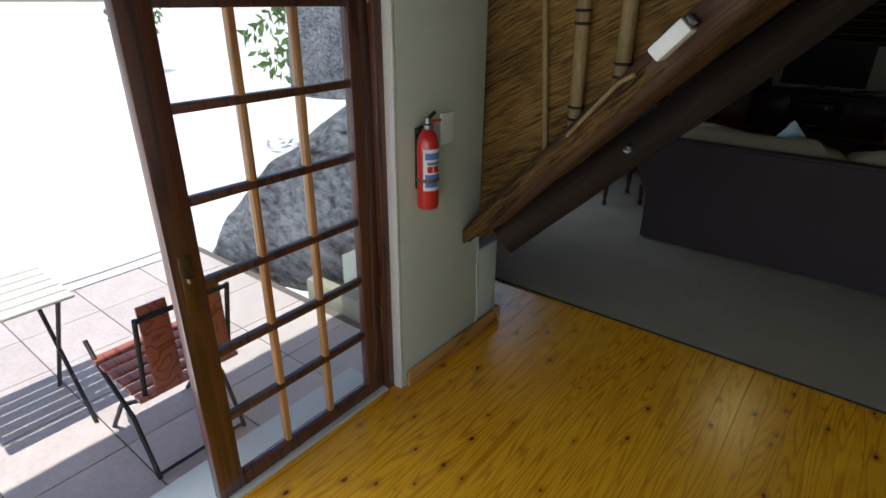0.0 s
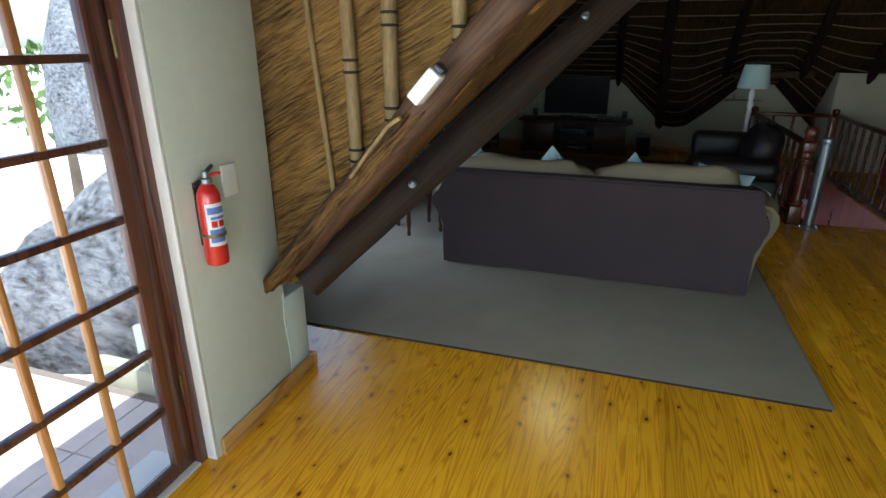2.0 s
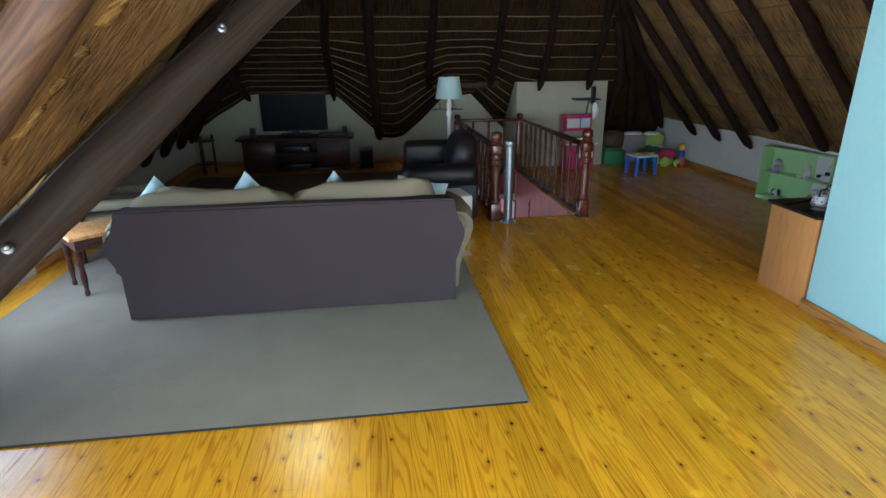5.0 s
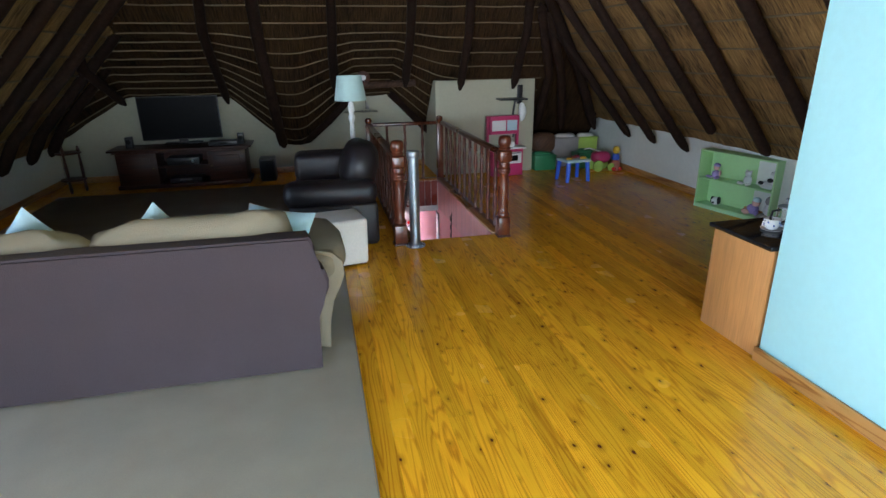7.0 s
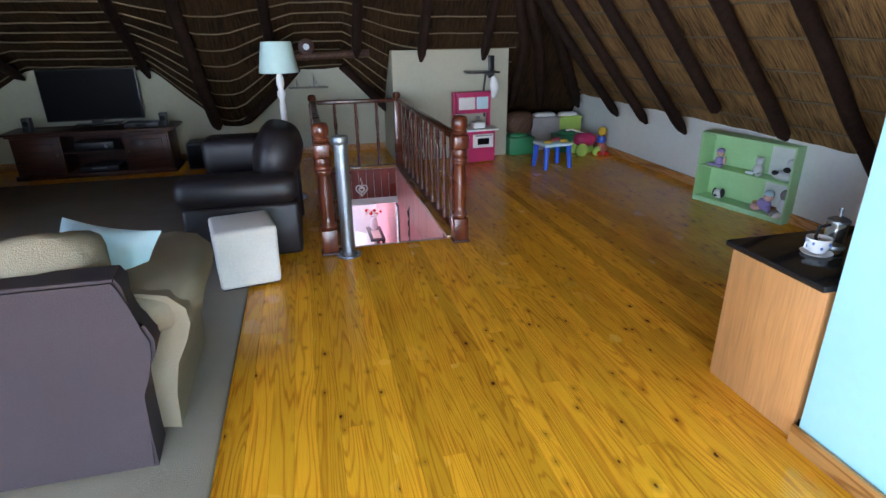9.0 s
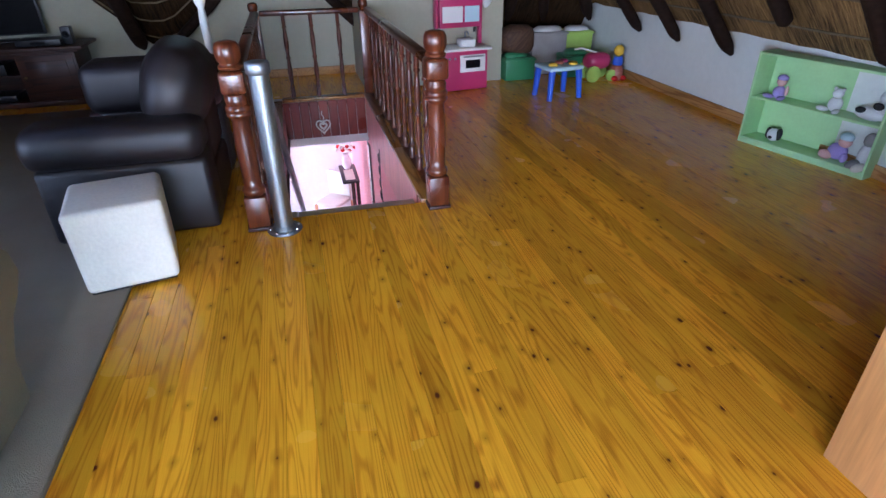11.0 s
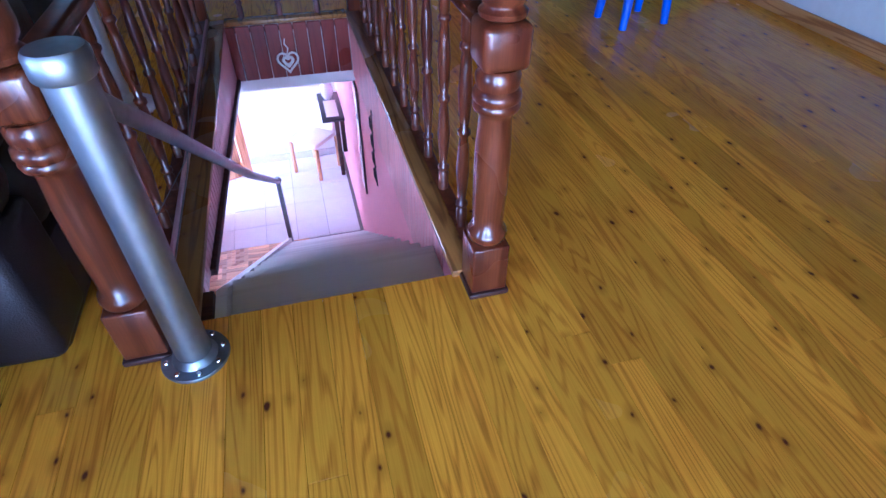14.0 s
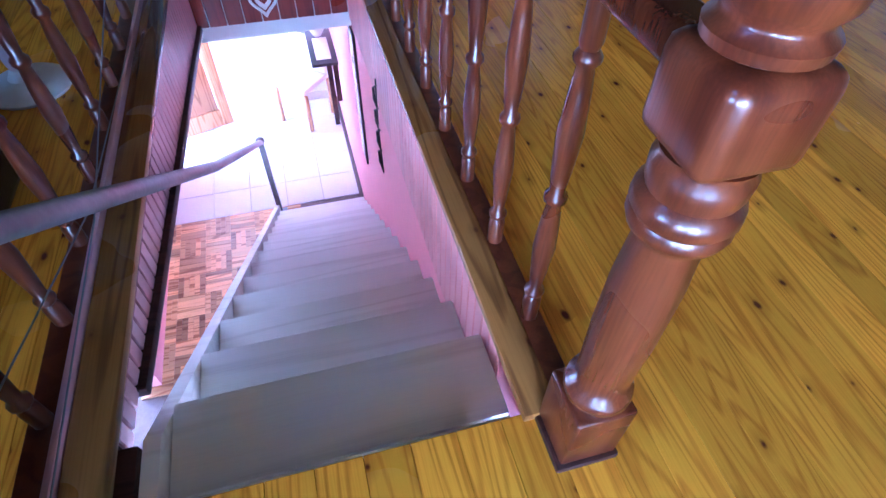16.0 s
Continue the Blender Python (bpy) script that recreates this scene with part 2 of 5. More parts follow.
POLE = material("tarred_gum_pole", (0.017, 0.0085, 0.005), 0.8, vary=0.5, scale=(6, 6, 6), bump=0.6, fine=5, rand=0.25, space="World", spec=0.15)
CURB = plank_material("brown_edge_board", (0.12, 0.045, 0.009), (0.23, 0.098, 0.018), (0.33, 0.155, 0.03), rough=0.25, knots=True, coat=0.3)
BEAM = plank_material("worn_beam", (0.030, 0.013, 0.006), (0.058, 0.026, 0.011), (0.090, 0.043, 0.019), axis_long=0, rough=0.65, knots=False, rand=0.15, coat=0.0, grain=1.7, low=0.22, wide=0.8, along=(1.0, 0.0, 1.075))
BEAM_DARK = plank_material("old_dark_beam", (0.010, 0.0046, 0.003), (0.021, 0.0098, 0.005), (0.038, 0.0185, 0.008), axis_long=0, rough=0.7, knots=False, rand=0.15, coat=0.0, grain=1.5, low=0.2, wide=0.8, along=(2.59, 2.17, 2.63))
LATH = material("bare_pole_lath", (0.25, 0.172, 0.066), 0.65, vary=0.4, scale=(14, 14, 3), bump=0.4, space="World")
THATCH_SIDE = thatch_material("reed_thatch_slope", (5, 70, 5), (0.215, 0.128, 0.046))
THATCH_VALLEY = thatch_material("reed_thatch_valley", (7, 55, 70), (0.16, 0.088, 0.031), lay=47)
# End slope: same reed, with the far end's dimness put into the colour
THATCH_BACK_SHADED = thatch_material("reed_thatch_end_shaded", (70, 5, 5), (0.032, 0.0165, 0.0057))
# Lit copy of the reed: the door's warm light sits in this colour
THATCH_LIT = thatch_material("reed_thatch_cheek_lit", (7, 40, 105), (0.235, 0.138, 0.042), lay=28)
# Weathered grey thatch; its bluish tint is sky light put into the colour
THATCH_OUT = thatch_material("weathered_thatch_skylit", (9, 40, 18), (0.185, 0.19, 0.205))
STRING = material("tarred_twine", (0.135, 0.098, 0.05), 0.8, vary=0.3)
TWINE = material("dark_binding", (0.02, 0.015, 0.01), 0.8)
PLASTER = material("grey_green_plaster", (0.55, 0.585, 0.51), 0.7, vary=0.06, scale=(2, 2, 2), bump=0.07, fine=9, space="World")
WALLWHITE = material("white_wall_paint", (0.72, 0.74, 0.70), 0.65, vary=0.06, scale=(1.5, 1.5, 1.5), bump=0.18, fine=14, space="World")
# Wall paint with the daylight's cyan cast put into its colour
AQUA_DAYLIT = material("wall_paint_cyan_daylight", (0.46, 0.82, 0.88), 0.5, vary=0.04, scale=(1.5, 1.5, 1.5), bump=0.12, fine=16, space="World")
CREAM = material("cream_wall_paint", (0.40, 0.385, 0.28), 0.65, vary=0.06, scale=(1.5, 1.5, 1.5), bump=0.18, fine=14, space="World")
PINK = material("pale_pink_paint", (0.84, 0.37, 0.39), 0.6, vary=0.05, scale=(1.5, 1.5, 1.5), bump=0.12, fine=14, space="World")
PANELPINK = material("pink_white_boarding", (0.72, 0.42, 0.46), 0.35, vary=0.08, scale=(3, 3, 1), bump=0.1, space="World", rand=0.06)
# East boarding: the salmon hue paints the glow from downstairs on pink boards
PANELPINK_LIT = material("pink_boarding_lit_from_below", (0.70, 0.31, 0.28), 0.4, vary=0.08, scale=(3, 3, 1), bump=0.1, space="World", rand=0.08)
CARPET = material("grey_carpet", (0.285, 0.245, 0.19), 0.95, vary=0.16, scale=(3, 3, 3), bump=0.9, fine=90, spec=0.1, space="World")
SOFA = material("mauve_brown_upholstery", (0.051, 0.038, 0.041), 0.9, vary=0.12, scale=(3, 3, 3), bump=0.4, fine=60, spec=0.15)
BEIGE = material("beige_upholstery", (0.21, 0.175, 0.118), 0.9, vary=0.13, scale=(3, 3, 3), bump=0.4, fine=60, spec=0.15)
SKYCLOTH = material("pale_blue_cloth", (0.48, 0.64, 0.68), 0.85, vary=0.08, scale=(5, 5, 5), bump=0.3, fine=40)
LEATHER = material("dark_brown_leather", (0.013, 0.0095, 0.010), 0.40, vary=0.3, scale=(5, 5, 5), bump=0.25, fine=40, spec=0.42)
SUEDE = material("cream_suede", (0.70, 0.66, 0.58), 0.9, vary=0.10, scale=(5, 5, 5), bump=0.2, fine=12)
STEEL = material("galvanised_steel", (0.30, 0.33, 0.35), 0.46, 1.0, vary=0.18, scale=(8, 8, 4), bump=0.08)
CHROME = material("bright_screw", (0.7, 0.7, 0.7), 0.2, 1.0, vary=0.05, bump=0)
BRASS = material("brass", (0.20, 0.14, 0.07), 0.5, 1.0, vary=0.1, bump=0)
IRON = material("dark_iron", (0.05, 0.045, 0.045), 0.5, 0.6, vary=0.3)
RED = material("red_enamel", (0.55, 0.018, 0.014), 0.25, vary=0.06, coat=0.6, bump=0)
WHITEPLASTIC = material("white_plastic", (0.78, 0.78, 0.74), 0.4, vary=0.04, bump=0.03)
BLACKPLASTIC = material("black_plastic", (0.012, 0.012, 0.013), 0.35, vary=0.2, bump=0.05)
SCREEN = material("dark_screen", (0.004, 0.004, 0.005), 0.4, vary=0.1, bump=0, spec=0.08)
LABELBLUE = material("blue_print", (0.10, 0.18, 0.45), 0.5, vary=0.1, bump=0)
LABELWHITE = material("white_print", (0.75, 0.76, 0.78), 0.5, vary=0.05, bump=0)
GREEN = material("apple_green_paint", (0.42, 0.66, 0.32), 0.45, vary=0.06, bump=0.05)
GRANITE = material("black_granite", (0.012, 0.012, 0.013), 0.12, vary=0.7, scale=(120, 120, 120), bump=0)
PORCELAIN = material("white_porcelain", (0.8, 0.8, 0.8), 0.12, vary=0.03, bump=0)
SHADE = material("duck_egg_lampshade", (0.46, 0.62, 0.58), 0.85, vary=0.06, scale=(20, 20, 20), bump=0.2)
LAMPWHITE = material("white_lamp_paint", (0.74, 0.73, 0.69), 0.4, vary=0.05)
TILE = material("white_floor_tile", (0.70, 0.70, 0.68), 0.22, vary=0.05, rand=0.04, bump=0.03)
DECKTILE = material("terracotta_grey_tile", (0.66, 0.56, 0.51), 0.55, vary=0.14, scale=(6, 6, 6), rand=0.08)
GROUT = material("grout", (0.18, 0.15, 0.13), 0.9, vary=0.2)
PARQUET = plank_material("parquet_block", (0.28, 0.11, 0.035), (0.52, 0.26, 0.10), (0.70, 0.43, 0.20), axis_long=0, rough=0.3, knots=False, rand=0.45)
SAND = material("pale_sand", (0.86, 0.81, 0.74), 0.9, vary=0.04, scale=(0.6, 0.6, 0.6), space="World")
SLATWOOD = plank_material("red_brown_slat", (0.20, 0.045, 0.025), (0.36, 0.09, 0.05), (0.46, 0.14, 0.08), axis_long=0, rough=0.35, knots=False, rand=0.15)
LEAF = material("tree_leaf", (0.11, 0.19, 0.04), 0.6, vary=0.4, scale=(2, 2, 2))
BARK = material("bark", (0.12, 0.09, 0.06), 0.9, vary=0.4)
PINKTOY = material("pink_plastic", (0.46, 0.035, 0.12), 0.35, vary=0.06)
BLUETOY = material("blue_plastic", (0.035, 0.10, 0.55), 0.35, vary=0.06)
YELLOWTOY = material("yellow_plastic", (0.75, 0.48, 0.03), 0.35, vary=0.06)
GREENTOY = material("green_plastic", (0.04, 0.20, 0.08), 0.4, vary=0.1)
LIMETOY = material("lime_plastic", (0.38, 0.55, 0.10), 0.4, vary=0.1)
LILAC = material("lilac_plush", (0.36, 0.28, 0.60), 0.95, vary=0.15, bump=0.5, fine=40)
WHITEPLUSH = material("white_plush", (0.70, 0.70, 0.70), 0.95, vary=0.1, bump=0.5, fine=40)
BLACKPLUSH = material("black_plush", (0.02, 0.02, 0.02), 0.95, vary=0.2, bump=0.5, fine=40)
SKIN = material("doll_pink", (0.65, 0.38, 0.34), 0.7, vary=0.05)
GREYPLUSH = material("grey_plush", (0.30, 0.28, 0.27), 0.95, vary=0.2, bump=0.5, fine=40)
GLASS = glass_material("window_glass")


# ---- mesh helpers ----
def bx(bm, x0, x1, y0, y1, z0, z1, bev=0.0, seg=2):
    vs = [bm.verts.new(p) for p in ((x0, y0, z0), (x1, y0, z0), (x1, y1, z0), (x0, y1, z0), (x0, y0, z1), (x1, y0, z1), (x1, y1, z1), (x0, y1, z1))]
    fs = [bm.faces.new([vs[i] for i in f]) for f in ((3, 2, 1, 0), (4, 5, 6, 7), (0, 1, 5, 4), (1, 2, 6, 5), (2, 3, 7, 6), (3, 0, 4, 7))]
    if bev:
        es = list({e for f in fs for e in f.edges})
        bmesh.ops.bevel(bm, geom=es, offset=bev, segments=seg, affect="EDGES", profile=0.5, clamp_overlap=True)
    return bm


def lathe(bm, prof, seg=16, cx=0.0, cy=0.0):
    """Rings of (radius, height) about a vertical axis, closed at both ends."""
    rings = [[bm.verts.new((cx + r * math.cos(2 * math.pi * i / seg), cy + r * math.sin(2 * math.pi * i / seg), z)) for i in range(seg)] for r, z in prof]
    for a, b in zip(rings, rings[1:]):
        for i in range(seg):
            bm.faces.new((a[i], a[(i + 1) % seg], b[(i + 1) % seg], b[i]))
    bm.faces.new(rings[0][::-1])
    bm.faces.new(rings[-1])
    return bm


def tube(bm, pts, rad, seg=8):
    """A round bar along a line of points; rad is one number or one for each point."""
    pts = [Vector(p) for p in pts]
    rad = [rad] * len(pts) if isinstance(rad, (int, float)) else rad
    rings = []
    side = None
    for i, p in enumerate(pts):
        d = (pts[min(i + 1, len(pts) - 1)] - pts[max(i - 1, 0)]).normalized()
        if side is None:
            side = d.cross(Vector((0, 0, 1)) if abs(d.z) < 0.9 else Vector((1, 0, 0))).normalized()
        side = (side - d * side.dot(d)).normalized()
        up = d.cross(side)
        rings.append([bm.verts.new(p + rad[i] * (math.cos(2 * math.pi * k / seg) * side + math.sin(2 * math.pi * k / seg) * up)) for k in range(seg)])
    for a, b in zip(rings, rings[1:]):
        for i in range(seg):
            bm.faces.new((a[i], a[(i + 1) % seg], b[(i + 1) % seg], b[i]))
    bm.faces.new(rings[0][::-1])
    bm.faces.new(rings[-1])
    return bm


def blob(bm, c, r, n=2.6, seg=20, rings=12, wob=0.0, rot=None):
    """A soft pillow form: a superellipsoid of half sizes r about c."""
    def sp(v, e):
        return math.copysign(abs(v) ** (2 / e), v)
    rows = []
    for j in range(rings + 1):
        ph = -math.pi / 2 + math.pi * j / rings
        row = []
        for i in range(seg):
            th = 2 * math.pi * i / seg
            p = Vector((r[0] * sp(math.cos(ph), n) * sp(math.cos(th), n), r[1] * sp(math.cos(ph), n) * sp(math.sin(th), n), r[2] * sp(math.sin(ph), n)))
            if wob:
                p *= 1 + wob * noise.noise(p * 6 + Vector(c) * 3)
            if rot is not None:
                p = rot @ p
            row.append(bm.verts.new(p + Vector(c)))
        rows.append(row)
    for a, b in zip(rows[1:-2], rows[2:-1]):
        for i in range(seg):
            bm.faces.new((a[i], a[(i + 1) % seg], b[(i + 1) % seg], b[i]))
    bm.faces.new(rows[1][::-1])
    bm.faces.new(rows[-2])
    for v in rows[0] + rows[-1]:
        bm.verts.remove(v)
    return bm


def cushion(bm, w, h, t, at, rot, pinch=0.18):
    """A square scatter cushion with drawn-out corners, thick in the middle."""
    n = 10
    for s in (1, -1):
        g = []
        for j in range(n + 1):
            row = []
            for i in range(n + 1):
                u, v = 2 * i / n - 1, 2 * j / n - 1
                k = 1 - pinch * 0.5 * ((1 - u * u) * v * v + (1 - v * v) * u * u)
                th = t * 0.5 * ((1 - u ** 4) * (1 - v ** 4)) ** 0.6
                p = Vector((u * w / 2 * k, s * (th + 0.002), v * h / 2 * k))
                p.y += 0.008 * noise.noise(p * 9 + Vector(at)) * (1 - u * u) * (1 - v * v)
                row.append(bm.verts.new(rot @ p + Vector(at)))
            g.append(row)
        for j in range(n):
            for i in range(n):
                q = (g[j][i], g[j][i + 1], g[j + 1][i + 1], g[j + 1][i])
                bm.faces.new(q if s < 0 else q[::-1])
    bmesh.ops.remove_doubles(bm, verts=bm.verts[:], dist=0.006)
    return bm


def mesh_of(name, bm, mat, smooth=None):
    bmesh.ops.recalc_face_normals(bm, faces=bm.faces[:])
    me = bpy.data.meshes.new(name)
    bm.to_mesh(me)
    bm.free()
    for m in (mat if isinstance(mat, (list, tuple)) else [mat]):
        me.materials.append(m)
    me.set_sharp_from_angle(angle=radians(38 if smooth is None else smooth))
    return me


def part(name, bm, mat, parent, label="", at=None, smooth=None):
    ob = new(name, mesh_of(name, bm, mat, smooth))
    ob.parent = parent
    if at is not None:
        ob.matrix_basis = at
    return tagged(ob, label)


def solid(name, bm, mat, label="", category="", kind="", group="", at=None, smooth=None):
    ob = new(name, mesh_of(name, bm, mat, smooth))
    if at is not None:
        ob.matrix_basis = at
    return tagged(ob, label, category, group, kind)


def thing(name, label, category, at=None, group="", kind=""):
    ob = new(name)
    ob.empty_display_size = 0.1
    if at is not None:
        ob.matrix_basis = at
    return tagged(ob, label, category, group, kind)


def B():
    return bmesh.new()


# ---- the large structure ----
LOW = -2.5                       # downstairs floor
WX, EX, NY, SY = -2.46, 5.74, 10.20, -3.0
SX0, SX1, SY0, SY1 = 2.00, 2.80, 6.36, 9.00   # stair opening


def lerp_table(tab, x):
    for (a, za), (b, zb) in zip(tab, tab[1:]):
        if a <= x <= b:
            return za + (zb - za) * (x - a) / (b - a)
    return tab[0][1] if x < tab[0][0] else tab[-1][1]


END_PROFILE = [(-2.6, 0.52), (-2.44, 0.59), (-1.42, 1.19), (-0.05, 1.17), (0.72, 0.42), (0.98, 0.42), (1.74, 1.12), (2.30, 1.13), (2.92, 0.50), (3.3, 0.35), (6.2, 0.35)]


def slopes(x, y):
    west = 3.20 + 1.07 * x
    if y < 2.42:
        west = max(west, 2.75)
    elif 3.45 < y < 5.25:
        west = max(west, 1.95)
    east = 0.62 + 1.10 * (5.80 - x)
    zw = lerp_table(END_PROFILE, x)
    end = zw + (NY - y) * (2.10 - zw) / 1.45 if y > 8.75 else 2.10 + (8.75 - y) * 1.2
    return west, east, end


def roof_z(x, y):
    return min(slopes(x, y))


bm = B()
NXG, NYG = 88, 135
grid = []
for j in range(NYG + 1):
    y = SY - 0.1 + 13.5 * j / NYG
    row = []
    for i in range(NXG + 1):
        x = -2.62 + 8.6 * i / NXG
        z = roof_z(x, y) + 0.018 * noise.noise((x * 5, y * 5, 0.3))
        row.append(bm.verts.new((x, y, z)))
    grid.append(row)
for j in range(NYG):
    for i in range(NXG):
        vs4 = (grid[j][i], grid[j][i + 1], grid[j + 1][i + 1], grid[j + 1][i])
        cx, cy = sum(v.co.x for v in vs4) / 4, sum(v.co.y for v in vs4) / 4
        if -0.66 < cx < -0.14 and 5.50 < cy < 6.20:
            continue
        if cx < -1.95 and cy < 2.05:
            continue
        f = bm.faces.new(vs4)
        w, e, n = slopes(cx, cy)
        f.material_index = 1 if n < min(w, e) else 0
roof = solid("ceiling", bm, [THATCH_SIDE, THATCH_BACK_SHADED], "dark brown combed reed thatch underside, end slope shaded in its colour", "ceiling", "structure", smooth=50)
sol = roof.modifiers.new("thickness", "SOLIDIFY")
sol.thickness, sol.offset = 0.16, 1.0


def wall(name, boxes, mat, label, bev=0.0):
    b = B()
    for q in boxes:
        bx(b, *q, bev=bev)
    return solid(name, b, mat, label, "wall", "structure")


wall("wall_west_pillar", [(-1.72, -1.47, 1.60, 2.22, -0.06, 2.85)], PLASTER, "grey-green plastered pier beside the glazed door", bev=0.015)
wall("wall_west_plinth", [(-1.72, -1.475, 2.222, 2.41, -0.06, 0.52)], PLASTER, "low grey-green plastered stub under the slanting beam", bev=0.015)
wall("wall_west_door", [(-1.74, -1.54, SY, -1.35, -0.06, 2.85), (-1.74, -1.54, -1.35, 1.598, 2.10, 2.85)], PLASTER, "grey-green plastered wall around the door opening")
wall("wall_west_return", [(-2.46, -1.722, 2.125, 2.20, -0.06, 0.60)], PLASTER, "plain plastered return wall")
wall("wall_west", [(WX - 0.16, WX, 2.202, 3.70, -0.06, 0.55), (WX - 0.16, WX, 5.00, NY, -0.06, 0.75), (WX - 0.16, WX, 3.70, 5.00, -0.06, 0.38), (WX - 0.16, WX, 3.70, 5.00, 1.70, 2.0), (WX - 0.16, WX, 3.50, 3.70, 0.551, 2.0), (WX - 0.16, WX, 5.00, 5.30, 0.75, 2.0)], WALLWHITE, "white painted low wall under the thatch")
wall("wall_east", [(EX, EX + 0.15, 3.70, NY, -0.06, 0.85)], WALLWHITE, "white painted knee wall under the sloping thatch")
wall("wall_north", [(WX - 0.16, EX + 0.15, NY, NY + 0.16, -0.06, 1.5)], CREAM, "cream painted end wall under the thatch")
wall("wall_north_box", [(2.86, 4.37, 9.30, NY - 0.002, -0.02, 1.36)], CREAM, "cream painted boxed-out wall panel", bev=0.006)
wall("wall_east_partition", [(3.575, 3.72, SY, 3.675, -0.02, 3.15)], AQUA_DAYLIT, "partition wall, daylight's cyan tint put into its paint colour", bev=0.008)
wall("wall_partition_return", [(3.722, EX + 0.15, 3.55, 3.698, -0.02, 2.6)], AQUA_DAYLIT, "return of the partition, daylight's cyan tint in its paint colour")
wall("wall_south", [(-1.74, -0.5, SY - 0.16, SY, -0.06, 4.4), (2.9, EX, SY - 0.16, SY, -0.06, 4.4), (-0.5, 2.9, SY - 0.16, SY, 2.15, 5.2)], WALLWHITE, "plain white end wall behind the start of the walk")


def baseboard(x0, x1, y0, y1, h=0.09):
    return solid("baseboard", bx(B(), x0, x1, y0, y1, 0.0, h, bev=0.006), PINE_TRIM, "varnished pine skirting board", "skirting board", "structure")


baseboard(-1.468, -1.448, 1.62, 2.40)
baseboard(-1.70, -1.448, 2.412, 2.432)
baseboard(EX - 0.02, EX - 0.002, 3.72, NY - 0.03)
baseboard(3.553, 3.573, SY + 0.05, 3.69)
baseboard(WX + 0.03, 2.85, NY - 0.022, NY - 0.002)
baseboard(WX + 0.002, WX + 0.02, 5.3, NY - 0.03)

# floor slab with the stair opening
slab = solid("floor", B(), GROUT, "", "floor", "structure")
b = B()
for q in ((WX, -1.62, 2.2, NY), (-1.62, SX0 - 0.02, SY, NY), (SX1 + 0.02, EX, SY, NY), (SX0 - 0.02, SX1 + 0.02, SY, SY0), (SX0 - 0.02, SX1 + 0.02, SY1, NY)):
    bx(b, q[0], q[1], q[2], q[3], -0.05, -0.020)
slab.data = mesh_of("floor", b, DARKWOOD)
tagged(slab, "orange varnished pine plank floor with dark knots")


# ---- roof timbers ----
def roof_pole(pts, r, mat=POLE, label="dark tarred gum pole rafter under the thatch"):
    b = B()
    ps = [Vector(p) for p in pts]
    line = []
    rr = []
    for a, c in zip(ps, ps[1:]):
        for k in range(8):
            q = a.lerp(c, k / 8)
            line.append(q + 0.012 * Vector((noise.noise(q * 2), noise.noise(q * 2 + Vector((5, 1, 2))), 0)))
            rr.append(r * (1 + 0.08 * noise.noise(q * 3)))
    line.append(ps[-1])
    rr.append(r)
    rr[0] = r * 0.35
    rr[1] = r * 0.9
    tube(b, line, rr, 10)
    return solid("rafter", b, mat, label, "rafter", "structure", "rafters")


for y in (4.45, 5.18, 5.87, 6.57, 7.32, 8.03, 8.68):
    foot = {5.87: (5.47, y, 0.74), 6.57: (5.36, y, 0.87)}.get(y, (5.64, y, 0.54))
    roof_pole([foot, (5.2, y, 1.06), (4.4, y, 2.02), (2.4, y if y < 7 else y - 0.4, 4.18)], 0.055)
for x, zt, y0 in ((-1.44, 1.12, 10.10), (-0.07, 1.10, 10.10), (1.45, 1.30, 9.55), (2.45, 1.30, 9.45), (3.22, 1.25, 9.30), (4.02, 1.25, 9.29)):
    roof_pole([(x, y0, zt - 0.02), (x, 8.8, roof_z(min(x, 4), 8.8) - 0.06), (x * 0.8 + 0.3, 7.0, 4.12)], 0.06)
roof_pole([(0.66, 10.02, 0.42), (0.62, 9.6, 0.90), (0.55, 8.8, 1.98), (0.55, 7.0, 4.12)], 0.075)
roof_pole([(0.98, 10.08, 0.46), (1.38, 10.05, 0.80), (1.72, 10.02, 1.14)], 0.055)
roof_pole([(2.94, 10.05, 0.52), (2.62, 10.05, 0.84), (2.30, 10.02, 1.16)], 0.055)
roof_pole([(1.55, 9.62, 1.30), (2.0, 9.60, 1.31), (2.62, 9.58, 1.33)], 0.05, BEAM, "horizontal brown log tied across the rafters")
roof_pole([(4.62, 9.85, 0.55), (4.55, 9.2, 1.40), (4.1, 8.5, 2.25)], 0.06)
roof_pole([(5.10, 9.9, 0.52), (4.75, 9.2, 1.36), (4.2, 8.5, 2.25)], 0.06)
roof_pole([(5.55, 9.6, 0.55), (4.95, 9.0, 1.40), (4.2, 8.4, 2.30), (2.6, 6.6, 4.1)], 0.07)
for y in (6.2, 6.9, 7.6, 8.3, 9.0, 9.6):
    roof_pole([(-2.32, y, 0.50), (-2.1, y, 0.88), (-1.2, y, 1.84), (0.6, y - 0.2, 3.75)], 0.065)

# the slanting beams beside the pier
b = B()
P0, P1 = Vector((-1.432, 2.20, 0.685)), Vector((0.725, 2.02, 3.025))
d = (P1 - P0).normalized()
ups = Vector((0, -1, 0)).cross(d)
ups = ups if ups.z > 0 else -ups
NSEG = 26
prev = None
